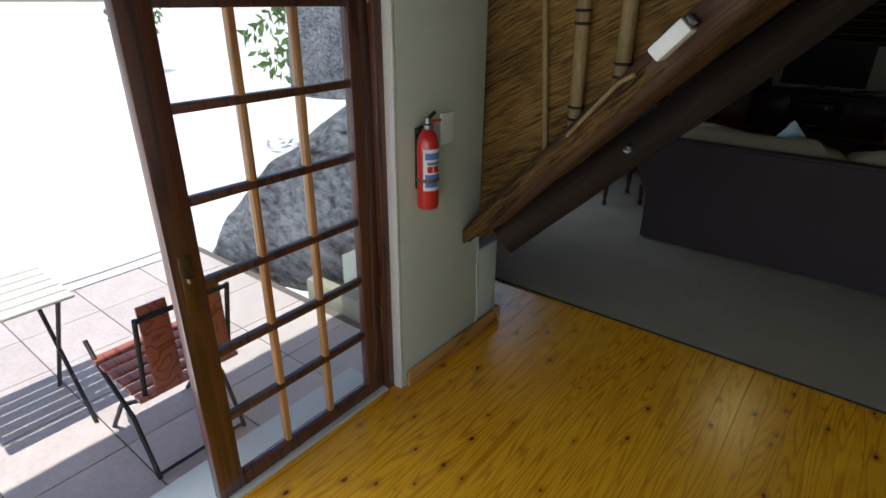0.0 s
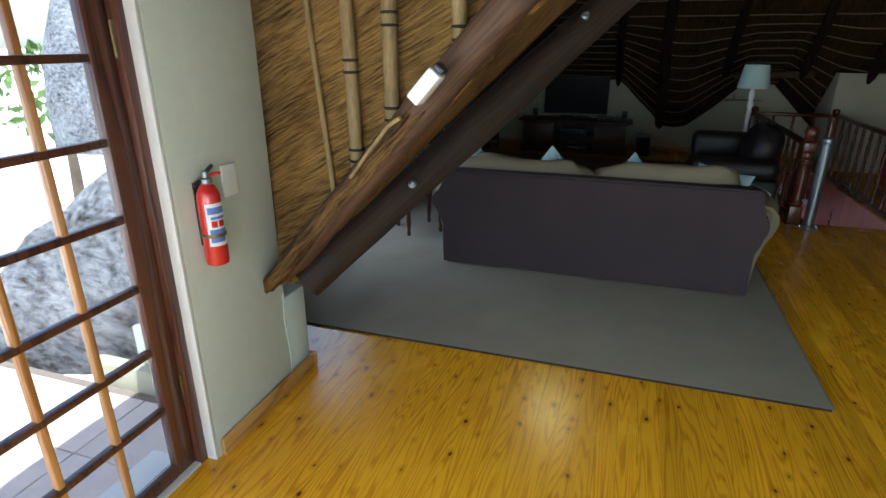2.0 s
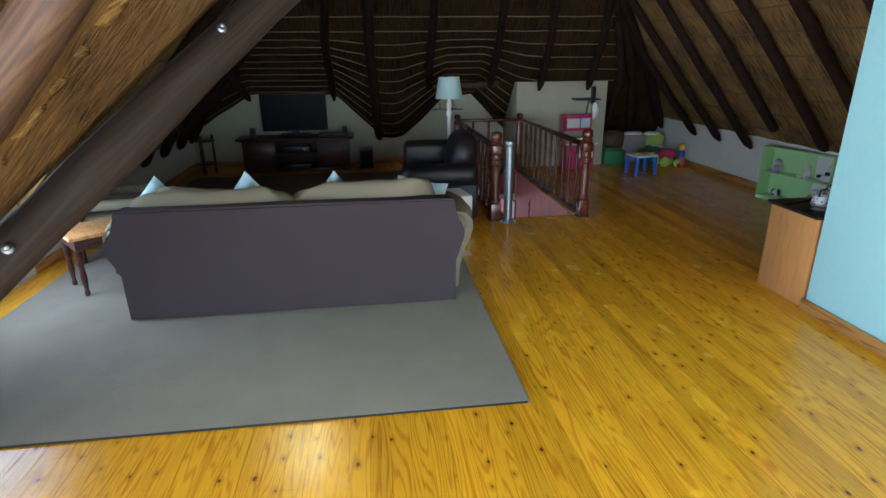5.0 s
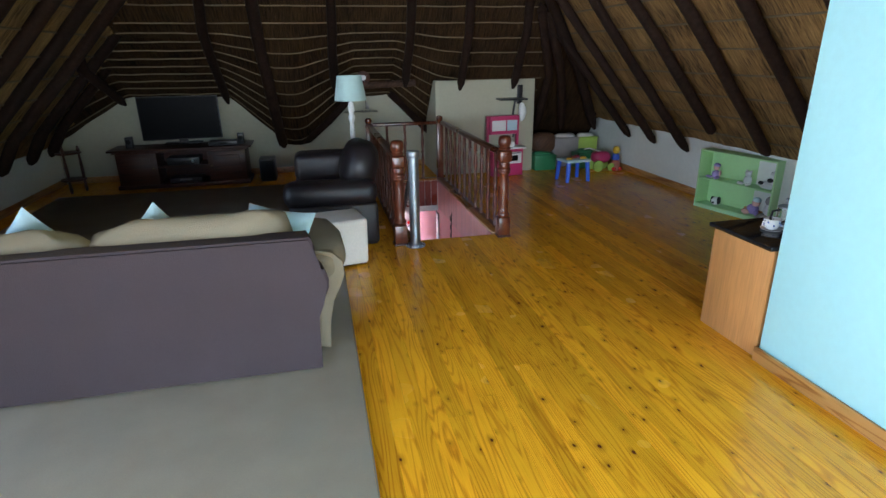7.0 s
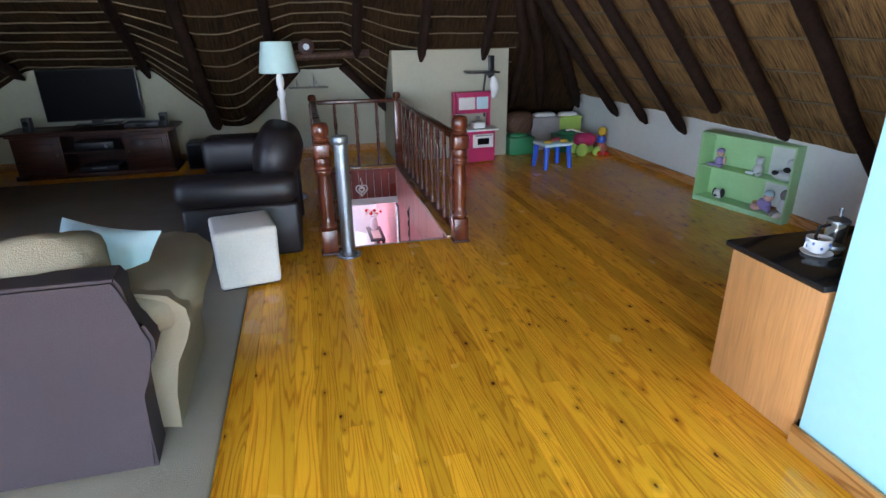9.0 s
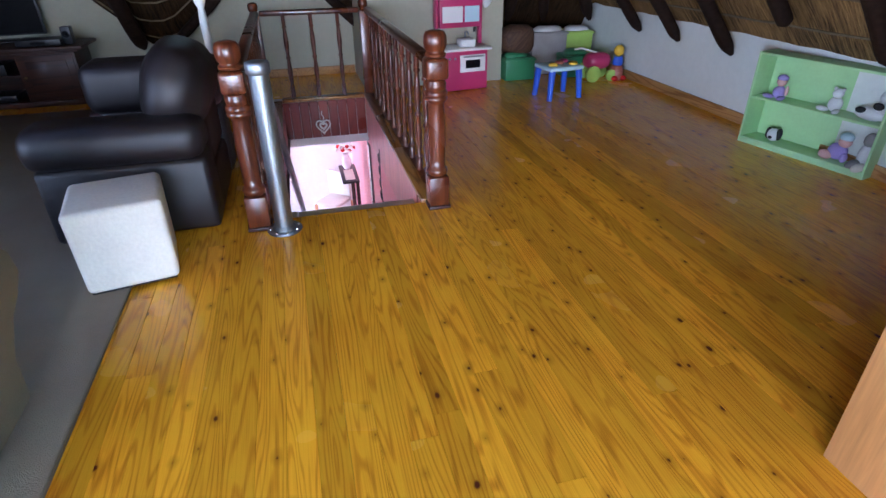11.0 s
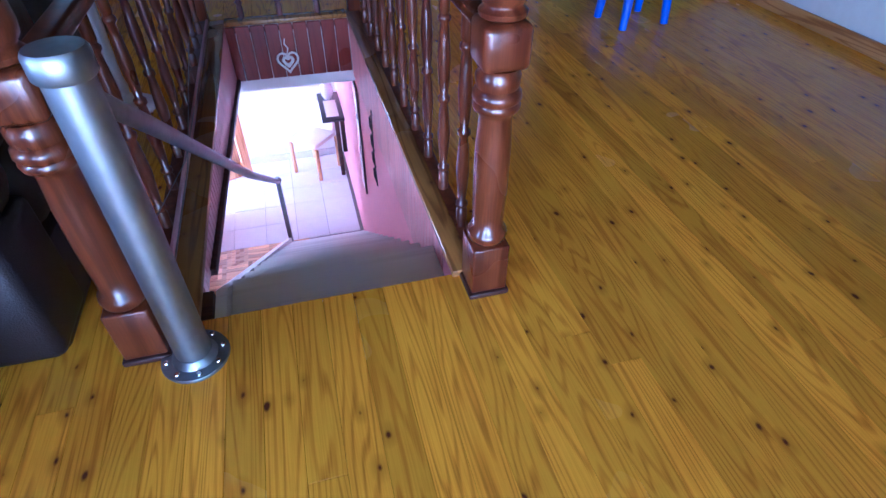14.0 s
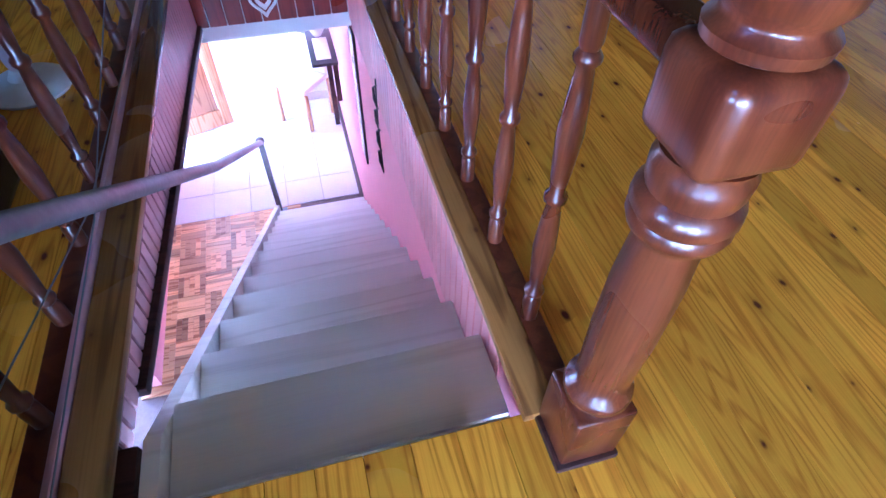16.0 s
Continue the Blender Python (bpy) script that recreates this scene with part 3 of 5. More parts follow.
for i in range(NSEG + 1):
    c = P0.lerp(P1, i / NSEG)
    w = 0.075 + 0.012 * noise.noise(c * 2.2)
    h = 0.072 + 0.014 * noise.noise(c * 1.7 + Vector((3, 0, 0)))
    if i == 0:
        w, h = 0.06, 0.045
    ring = []
    for k in range(12):
        a = 2 * math.pi * k / 12
        ca, sa = math.cos(a), math.sin(a)
        q = 0.7
        ring.append(bm_v := b.verts.new(c + Vector((0, 1, 0)) * w * math.copysign(abs(ca) ** q, ca) + ups * h * math.copysign(abs(sa) ** q, sa)))
    if prev:
        for k in range(12):
            b.faces.new((prev[k], prev[(k + 1) % 12], ring[(k + 1) % 12], ring[k]))
    else:
        b.faces.new(ring)
    prev = ring
b.faces.new(prev)
solid("slanting_beam", b, BEAM, "worn brown hewn beam slanting up from the plastered pier", "beam", "structure", smooth=60)
b = B()
tube(b, [Vector((-1.40, 2.315, 0.58)).lerp(Vector((1.15, 4.45, 3.17)), k / 18) + 0.01 * Vector((0, noise.noise((k * 0.7, 1, 2)), noise.noise((k * 0.6, 4, 2)))) for k in range(19)], [0.10 + 0.01 * noise.noise((k, 0.5, 0)) for k in range(19)], 14)
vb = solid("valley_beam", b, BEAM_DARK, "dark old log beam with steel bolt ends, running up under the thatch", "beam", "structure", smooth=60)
for q in ((-0.895, 2.60, 1.085), (-0.15, 3.27, 1.90)):
    m = Matrix.Translation(Vector(q)) @ Euler((radians(65), 0, radians(25))).to_matrix().to_4x4()
    part("bolt", lathe(B(), [(0.020, -0.03), (0.022, 0.006), (0.012, 0.012), (0.011, 0.035), (0.004, 0.04)], 10), STEEL, vb, "pale bolt end", m)

# thatch beside and between the beams
b = B()
g = []
for j in range(25):
    row = []
    for i in range(33):
        x = -1.60 + 2.5 * i / 32
        z = 0.45 + 2.6 * j / 24
        zb = 0.55 + 1.075 * (x + 1.5)
        zz = max(z, zb)
        row.append(b.verts.new((x, 2.26 + 0.10 * (zz - 0.6) + 0.02 * noise.noise((x * 6, zz * 6, 1)), zz)))
    g.append(row)
for j in range(24):
    for i in range(32):
        q = (g[j][i], g[j][i + 1], g[j + 1][i + 1], g[j + 1][i])
        if len({(round(v.co.x, 4), round(v.co.z, 4)) for v in q}) == 4:
            b.faces.new(q)
for v in [v for v in b.verts if not v.link_faces]:
    b.verts.remove(v)
ob = solid("thatch_cheek", b, THATCH_LIT, "golden brown reed thatch between pole laths, lit tone in its colour", "thatch", "structure", smooth=60)
ob.modifiers.new("thickness", "SOLIDIFY").thickness = 0.06
b = B()
g = []
for i in range(21):
    x = -1.5 + 2.6 * i / 20
    z = 0.66 + 1.075 * (x + 1.5)
    y1 = 2.28 + (x + 1.44) * 0.84
    g.append([b.verts.new((x, 2.06 + (max(y1, 2.1) - 2.06) * k / 8, z + 0.03 * noise.noise((x * 4, k * 0.8, 2)))) for k in range(9)])
for a, c in zip(g, g[1:]):
    for k in range(8):
        b.faces.new((a[k], c[k], c[k + 1], a[k + 1]))
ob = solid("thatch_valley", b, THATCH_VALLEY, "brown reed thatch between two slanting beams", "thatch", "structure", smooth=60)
ob.modifiers.new("thickness", "SOLIDIFY").thickness = 0.06
for x0, x1, r in ((-1.13, -1.40, 0.013), (-1.01, -1.13, 0.030), (-0.835, -0.91, 0.033), (-0.535, -0.63, 0.032), (-0.22, -0.29, 0.032), (0.09, 0.03, 0.032)):
    z0 = 0.62 + 1.075 * (x0 + 1.5)
    lathp = solid("lath_pole", tube(B(), [(x0 + (x1 - x0) * k / 6 + 0.006 * noise.noise((k, x0, 1)), 2.20 + 0.05 * (z0 - 0.6) + 0.10 * (2.9 - z0) * k / 6, z0 + (2.9 - z0) * k / 6) for k in range(7)], r, 10), LATH, "pale bare pole lath tied to the thatch with dark twine", "pole", "structure", "lath poles")
    if r > 0.02:
        for zt in (z0 + 0.12, z0 + 0.17, z0 + 0.50, z0 + 0.55, z0 + 0.92):
            k = (zt - z0) / (2.9 - z0)
            cx, cy = x0 + (x1 - x0) * k, 2.20 + 0.05 * (z0 - 0.6) + 0.10 * (2.9 - z0) * k
            part("binding", lathe(B(), [(r + 0.001, zt - 0.006), (r + 0.006, zt - 0.003), (r + 0.006, zt + 0.003), (r + 0.001, zt + 0.006)], 10, cx, cy), TWINE, lathp)

# tie strings along the thatch
b = B()
for k in range(16):
    x = 5.60 - 0.205 * k
    zc = 0.62 + 1.10 * (5.80 - x) - 0.012
    tube(b, [(x + 0.015 * noise.noise((yy * 2.0, k, 0)), yy, zc + 0.01 * noise.noise((yy * 3, k, 5))) for yy in [3.8 + 0.22 * i for i in range(24)] if roof_z(x, yy) > zc - 0.05], 0.009, 5)
for k in range(11):
    fr = 0.06 + 0.105 * k
    pts = []
    for i in range(60):
        x = -2.3 + 0.115 * i
        y = NY - 1.45 * fr
        if roof_z(x, y) < slopes(x, y)[2] - 0.02:
            if len(pts) > 3:
                tube(b, pts, 0.009, 5)
            pts = []
            continue
        pts.append((x, y + 0.012 * noise.noise((x * 2, k, 0)), slopes(x, y)[2] - 0.012 + 0.012 * noise.noise((x * 3, k, 5))))
    if len(pts) > 3:
        tube(b, pts, 0.009, 5)
for k in range(8):
    x = -2.15 + 0.2 * k
    tube(b, [(x, yy, 3.20 + 1.07 * x - 0.012) for yy in [5.5 + 0.25 * i for i in range(18)] if roof_z(x, yy) > 3.20 + 1.07 * x - 0.03], 0.009, 5)
solid("thatch_strings", b, STRING, "pale twine tying the thatch courses", "twine", "structure")


# ---- stair well ----
def boards(parent, origin, along, n, w, z0, z1, nrm, mat, name="board"):
    """Upright tongue-and-groove boards in a row, each with eased edges."""
    o, al, nn = Vector(origin), Vector(along), Vector(nrm)
    me = mesh_of(name, bx(B(), 0.002, w - 0.002, 0, 0.012, z0, z1, bev=0.004, seg=1), mat)
    for i in range(n):
        ob = new(name, me)
        ob.parent = parent
        m = Matrix(((al.x, nn.x, 0, o.x + al.x * w * i), (al.y, nn.y, 0, o.y + al.y * w * i), (0, 0, 1, o.z), (0, 0, 0, 1)))
        ob.matrix_basis = m


def slope_foot(b, top):
    """Let the lower edge of the well's west boarding fall away along its length."""
    for v in b.verts:
        if v.co.z < top:
            v.co.z -= 0.13 * (v.co.y - SY0 - 0.26)
    return b


wl = solid("wall_well_west", slope_foot(bx(B(), SX0 - 0.06, SX0 - 0.02, SY0 + 0.3, SY1, -0.055, -0.03), -0.04), DARKWOOD, "pink-white tongue-and-groove boarding in the stair well", "wall", "structure")
me_wb = mesh_of("board", bx(B(), 0, 0.012, 0.0035, 0.0485, -1.0, 0.0, bev=0.003, seg=1), PANELPINK)
for i in range(48):
    ob = new("board", me_wb)
    ob.parent = wl
    ob.matrix_basis = Matrix.Translation((SX0 - 0.02, SY0 + 0.155 + 0.052 * i, -0.005)) @ Matrix.Diagonal((1, 1, 0.06 + 0.13 * max(0.02, 0.052 * i - 0.06), 1))
part("edge_strip", slope_foot(bx(B(), SX0 - 0.03, SX0 + 0.012, SY0 + 0.3, SY1, -0.085, -0.052, bev=0.004), 1.0), DARKWOOD, wl, "dark edging strip")
we = solid("wall_well_east", bx(B(), SX1 + 0.015, SX1 + 0.10, SY0, 12.0, LOW, -0.02), PINK, "pale pink painted wall beside the stairs", "wall", "structure")
boards(we, (SX1 + 0.013, SY0 + 0.16, 0), (0, 1, 0), 45, 0.0545, -0.40, -0.005, (-1, 0, 0), PANELPINK_LIT)
wf = solid("wall_well_north", bx(B(), SX0 - 0.05, SX1 + 0.014, SY1 + 0.004, SY1 + 0.10, -0.46, -0.005), WALLWHITE, "red-brown boarded end of the stair well above a white beam", "wall", "structure")
boards(wf, (SX0 - 0.04, SY1 + 0.002, 0), (1, 0, 0), 9, 0.0935, -0.375, -0.005, (0, -1, 0), REDBOARD)
for q, nm in (((SX1 - 0.005, SX1 + 0.075, SY0 - 0.02, SY1 + 0.05), "opening_curb"), ((SX0 - 0.095, SX0 - 0.005, SY0 - 0.02, SY1 + 0.05), "opening_curb"), ((SX0 - 0.005, SX1 - 0.005, SY1 - 0.02, SY1 + 0.08), "opening_curb")):
    solid(nm, bx(B(), *q, 0.001, 0.03, bev=0.005), CURB, "varnished brown pine edge board round the stair opening", "edge board", "structure")

stairs = thing("staircase", "whitewashed pine stairs with steep treads and a pale side string", "staircase", kind="structure")
Y1, Z1, G = 6.625, -0.09, 0.2435
R = (Z1 - LOW) / 13
me_t = mesh_of("tread", bx(B(), 0, 0.739, -0.225, 0.0, -0.034, 0.0, bev=0.006), TREAD)
me_r = mesh_of("riser", bx(B(), 0.003, 0.736, -0.012, 0.0, -R + 0.001, -0.036), TREAD)
ob = new("tread", mesh_of("tread", bx(B(), 0, 0.739, 6.405 - Y1, 0.0, -0.034, 0.0, bev=0.006), TREAD))
ob.parent, ob.matrix_basis = stairs, pose(2.06, Y1, Z1)
part("riser", bx(B(), 2.06, 2.78, SY0 + 0.001, SY0 + 0.013, Z1 - 0.15, -0.022), TREAD, stairs)
part("ledger", bx(B(), 2.06, 2.78, SY0 + 0.015, 6.403, Z1 - 0.15, Z1 - 0.045, bev=0.003), TREAD, stairs)
for k in range(13):
    if k:
        ob = new("tread", me_t)
        ob.parent, ob.matrix_basis = stairs, pose(2.06, Y1 + G * k, Z1 - R * k)
    ob = new("riser", me_r)
    ob.parent, ob.matrix_basis = stairs, pose(2.06, Y1 - 0.034 + G * k, Z1 - R * k)
for x0, nm in ((2.022, "side_string"), (2.782, "wall_string")):
    b = B()
    y0, y1 = SY0 + 0.02, Y1 + G * 13
    if nm == "side_string":
        pr = [(y0, Z1 + 0.05), (Y1 - 0.10, Z1 + 0.05), (y1, LOW + 0.05), (y1, LOW), (y0, Z1 - 0.34)]
    else:
        pr = [(y0, Z1 - 0.10), (Y1 - 0.04, Z1 - 0.10), (y1 - 0.14, LOW + 0.001), (y1 - 0.3, LOW), (y0, Z1 - 0.34)]
    t = 0.036
    va = [b.verts.new((x0, max(p, y0), max(q, LOW))) for p, q in pr]
    vb2 = [b.verts.new((x0 + (t if nm == "side_string" else 0.03), max(p, y0), max(q, LOW))) for p, q in pr]
    b.faces.new(va)
    b.faces.new(vb2[::-1])
    for i in range(5):
        b.faces.new((va[i], vb2[i], vb2[(i + 1) % 5], va[(i + 1) % 5]))
    part(nm, b, TREAD, stairs)
# Dark block added to stand for the shadow beneath the floor edge
solid("trimmer_joist", bx(B(), SX0 - 0.055, 2.020, SY0 + 0.003, SY0 + 0.15, -0.42, -0.022, bev=0.004), DARKWOOD, "added dark block standing for shadow under the stair-head floor edge", "joist", "structure")

# ---- downstairs ----
wall("wall_lower_north", [(-1.2, SX1 + 0.014, 11.45, 11.60, LOW, -0.087)], WALLWHITE, "white painted wall of the room below")
wall("wall_lower_west", [(-1.35, -1.2, 5.0, 9.2, LOW, -0.087), (-1.35, -1.2, 11.45, 12.15, LOW, -0.087), (-1.35, -1.2, 9.2, 11.6, -0.5, -0.087)], WALLWHITE, "white painted wall of the room below")
wall("wall_lower_south", [(-1.35, SX1 + 0.1, 4.9, 5.0, LOW, -0.087)], WALLWHITE, "plain wall of the room below")
wall("wall_lower_stub", [(0.95, 1.10, 8.2, 10.55, LOW, -0.087)], PINK, "pale pink painted wall stub in the room below")
wall("ceiling_lower", [(-1.35, SX0 - 0.06, 4.9, 12.15, -0.085, -0.052), (SX0 - 0.06, SX1 + 0.1, SY1 + 0.1, 12.15, -0.085, -0.052), (SX0 - 0.06, SX1 + 0.1, 4.9, SY0 - 0.1, -0.085, -0.052)], WALLWHITE, "white ceiling of the room below")
lf = solid("floor_lower", bx(B(), -1.35, SX1 + 0.1, 4.9, 12.0, LOW - 0.12, LOW - 0.012), GROUT, "white tile and parquet block floor of the room below", "floor", "structure")
# ---- door and the terrace outside ----
door = thing("door_1", "dark meranti glazed door leaf with twenty-one small panes, closed", "door", pose(-1.57, 0, 0), kind="structure")
part("door_frame", bx(bx(B(), -0.06, 0.05, 1.545, 1.602, -0.02, 2.06, bev=0.006), -0.06, 0.05, -1.34, 1.544, 2.0, 2.06, bev=0.006), DOORWOOD, door)
# White stands for the sunlight lying on the sill
part("threshold", bx(B(), -0.22, 0.05, -1.34, 1.545, -0.05, 0.012, bev=0.006), WHITEPLASTIC, door, "outer sill, sunlight put into its white colour")
leaf = part("door_leaf", bx(bx(bx(bx(B(), -0.022, 0.022, 0.665, 0.765, 0.014, 1.995, bev=0.005), -0.022, 0.022, 1.445, 1.540, 0.014, 1.995, bev=0.005), -0.022, 0.022, 0.765, 1.445, 0.014, 0.07, bev=0.004), -0.022, 0.022, 0.765, 1.445, 1.90, 1.995, bev=0.004), DOORWOOD, door)
for k in range(6):
    zc = 0.072 + 0.275 * (k + 1)
    part("glazing_bar", bx(B(), -0.018, 0.018, 0.765, 1.445, zc - 0.014, zc + 0.014, bev=0.005), DOORWOOD, door)
# Upright bars belong to the dark door; honey colour paints sun on them
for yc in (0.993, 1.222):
    part("glazing_bar", bx(B(), -0.016, 0.016, yc - 0.013, yc + 0.013, 0.07, 1.90, bev=0.005), HONEYWOOD, door, "glazing bar, sunlight put into its honey colour")
for a, c in ((0.765, 0.980), (1.006, 1.209), (1.235, 1.445)):
    for k in range(7):
        z0, z1 = 0.072 + 0.275 * k + 0.014, min(0.072 + 0.275 * (k + 1) - 0.014, 1.90)
        ob = part("pane", bx(B(), -0.002, 0.002, a - 0.004, c + 0.004, z0 - 0.004, z1 + 0.004), GLASS, door)
        ob.visible_shadow = False
part("lock_plate", bx(bx(B(), 0.022, 0.026, 0.69, 0.73, 0.82, 1.02, bev=0.002), 0.026, 0.05, 0.70, 0.72, 0.93, 0.95, bev=0.004), BRASS, leaf, "worn brass lock plate")
for z in (0.35, 1.72):
    part("hinge", lathe(B(), [(0.009, z), (0.009, z + 0.12)], 8, 0.03, 1.541), BRASS, leaf, "brass butt hinge")
solid("door_reveal", bx(B(), -1.53, -1.472, 1.585, 1.60, 0.0, 2.06, bev=0.004), LAMPWHITE, "white painted door lining strip", "trim", "structure")

deck = solid("terrace", bx(B(), -4.04, -1.78, -3.2, 2.0, -0.30, -0.112), GROUT, "shaded terracotta-grey tiled terrace outside the door", "terrace", "structure")
me_d = mesh_of("tile", bx(B(), 0.003, 0.437, 0.003, 0.437, -0.012, 0.0, bev=0.002, seg=1), DECKTILE)
for i in range(5):
    for j in range(11):
        ob = new("tile", me_d)
        ob.parent, ob.matrix_basis = deck, pose(-4.02 + 0.44 * i, -2.9 + 0.44 * j, -0.1)
solid("terrace_wall", bx(B(), -2.7, -1.78, 2.001, 2.09, -0.30, 0.04, bev=0.02), CREAM, "low plastered wall at the end of the terrace", "wall", "structure")
rope = thing("rope_edging", "grey rope edging on short iron pegs at the terrace edge", "edging", pose(-4.0, 0, -0.1) @ Matrix.Diagonal((1, 1, 0.22, 1)))
for y in (-2.0, -0.6, 0.75, 1.9):
    part("peg", lathe(B(), [(0.012, 0), (0.012, 0.33), (0.02, 0.34), (0.012, 0.36)], 8, 0, y), IRON, rope)
part("rope", tube(B(), [(0, -2.0 + 3.9 * k / 30, 0.33 - 0.05 * abs(math.sin(k * 0.32))) for k in range(31)], 0.016, 7), GREYPLUSH, rope, "weathered grey rope")

gc = thing("garden_chair", "folding iron chair with red-brown wooden slats on the terrace", "chair", pose(-2.13, 0.82, -0.1))
for k in range(6):
    part("seat_slat", bx(B(), -0.235 + 0.078 * k, -0.18 + 0.078 * k, -0.21, 0.21, 0.415, 0.433, bev=0.004), SLATWOOD, gc)
for y in (-0.20, 0.20):
    part("leg", tube(B(), [(0.17, y, 0.0), (0.05, y, 0.26), (-0.20, y, 0.42), (-0.27, y, 0.50)], 0.010, 8), IRON, gc)
    part("leg", tube(B(), [(-0.30, y * 0.9, 0.0), (-0.12, y * 0.9, 0.22), (0.18, y * 0.9, 0.41), (0.27, y * 0.9, 0.80)], 0.010, 8), IRON, gc)
part("crossbar", tube(B(), [(0.17, -0.2, 0.02), (0.17, 0.2, 0.02)], 0.008, 7), IRON, gc)
part("crossbar", tube(B(), [(0.265, -0.18, 0.79), (0.265, 0.18, 0.79)], 0.010, 7), IRON, gc)
part("back_slat", bx(B(), 0.235, 0.25, -0.16, -0.05, 0.45, 0.83, bev=0.005), SLATWOOD, gc)
part("back_slat", bx(B(), 0.235, 0.25, 0.05, 0.16, 0.45, 0.83, bev=0.005), SLATWOOD, gc)
gt = thing("garden_table", "small folding iron table with pale slatted top on the terrace", "table", pose(-2.74, 0.40, -0.1))
for k in range(6):
    part("top_slat", bx(B(), -0.24 + 0.082 * k, -0.165 + 0.082 * k, -0.26, 0.26, 0.66, 0.675, bev=0.004), SUEDE, gt)
for y in (-0.2, 0.2):
    part("leg", tube(B(), [(-0.22, y, 0), (0.22, y, 0.655)], 0.010, 7), IRON, gt)
    part("leg", tube(B(), [(0.22, y, 0), (-0.22, y, 0.655)], 0.010, 7), IRON, gt)

# eave of the main thatch outside, beside the terrace
top = [(-4.2, -0.22), (-3.95, 0.12), (-3.34, 0.62), (-2.67, 1.05), (-2.2, 1.30), (-1.76, 1.52)]
b = B()
g = []
for i in range(31):
    x = -4.2 + 2.44 * i / 30
    zt, zb = lerp_table(top, x), -0.44 + 0.18 * (x + 4.2)
    col = []
    for k in range(22):
        if k < 14:
            v = k / 13
            p = Vector((x, 2.10 + 0.10 * v * v + 0.10 * abs(v - 0.5), zb + (zt - zb) * v))
        else:
            v = (k - 13) / 8
            p = Vector((x, 2.20 + 1.15 * v, zt))
        p += Vector((0, 0.05 * noise.noise(p * 3.0), 0.035 * noise.noise(p * 4.0)))
        col.append(b.verts.new(p))
    g.append(col)
for a, c in zip(g, g[1:]):
    for k in range(21):
        b.faces.new((a[k], c[k], c[k + 1], a[k + 1]))
lowroof = solid("thatched_eave", b, THATCH_OUT, "weathered grey thatched eave by the terrace, sky-blue light in colour", "roof", "structure", smooth=60)
hut = thing("thatched_shelter", "brown thatched garden shelter beyond the terrace", "shelter", pose(-9.62, 9.0, LOW - 0.15))
b = B()
lathe(b, [(1.30, 2.43), (1.38, 2.50), (1.36, 3.3), (1.25, 4.2), (0.9, 5.2), (0.25, 6.2), (0.04, 6.4)], 18)
part("roof", b, THATCH_OUT, hut, "brown layered thatch")
part("post", lathe(B(), [(0.10, 0), (0.08, 2.6)], 10), POLE, hut)
gnd = solid("ground", bx(B(), -400, 400, -400, 400, LOW - 0.4, LOW - 0.15), SAND, "bright pale sandy ground far below the terrace", "ground", "structure")
rnd = random.Random(4)


def tree(at, h, n=520):
    t = thing("tree", "sunlit green tree beyond the terrace", "tree", pose(*at), "garden trees")
    part("trunk", tube(B(), [(0, 0, 0), (0.1, 0, h * 0.3), (0.0, 0.1, h * 0.55), (0.1, 0, h * 0.8)], [0.16, 0.13, 0.09, 0.03], 9), BARK, t)
    b = B()
    for k in range(n):
        a, e, r = rnd.uniform(0, 6.28), rnd.uniform(-0.7, 1.4), rnd.uniform(0.4, 1.0) ** 0.5
        c = Vector((math.cos(a) * math.cos(e) * r * h * 0.30, math.sin(a) * math.cos(e) * r * h * 0.30, h * 0.68 + math.sin(e) * r * h * 0.32))
        c += Vector((noise.noise(c), noise.noise(c * 1.3), 0)) * 0.5
        q = Euler((rnd.uniform(0, 3), rnd.uniform(0, 3), rnd.uniform(0, 3))).to_matrix()
        s = rnd.uniform(0.10, 0.22)
        b.faces.new([b.verts.new(c + q @ Vector(p) * s) for p in ((-1, 0, 0), (0, -0.45, 0.1), (1, 0, 0), (0, 0.45, 0.1))])
    part("crown", b, LEAF, t)


tree((-13.9, 10.8, LOW - 0.15), 4.4, 260)
tree((-36.2, 16.7, LOW - 0.15), 4.6)

# ---- things on the pier and beam ----
ext = thing("fire_extinguisher", "red fire extinguisher with blue and white label hung on the pier", "fire extinguisher", pose(-1.415, 1.722, 0.915))
part("cylinder", lathe(B(), [(0.030, 0.0), (0.043, 0.006), (0.046, 0.02), (0.046, 0.27), (0.043, 0.30), (0.032, 0.325), (0.018, 0.338)], 24), RED, ext)
part("valve", lathe(B(), [(0.018, 0.336), (0.024, 0.342), (0.024, 0.358), (0.014, 0.362), (0.012, 0.385)], 14), STEEL, ext)
part("lever", tube(B(), [(0.0, 0.0, 0.375), (0.008, 0.012, 0.392), (0.014, 0.03, 0.405)], 0.008, 7), BLACKPLASTIC, ext)
part("lever", tube(B(), [(0.0, 0.0, 0.365), (0.02, 0.03, 0.372), (0.03, 0.05, 0.372)], 0.006, 7), RED, ext)
part("nozzle", tube(B(), [(0.0, 0.01, 0.35), (-0.01, -0.03, 0.35), (-0.015, -0.05, 0.34)], 0.008, 7), BLACKPLASTIC, ext)


def wrap(r, a0, a1, z0, z1, n=10):
    b = B()
    cols = [[b.verts.new((r * math.cos(a0 + (a1 - a0) * i / n), r * math.sin(a0 + (a1 - a0) * i / n), z)) for z in (z0, z1)] for i in range(n + 1)]
    for p, q in zip(cols, cols[1:]):
        b.faces.new((p[0], q[0], q[1], p[1]))
    return b


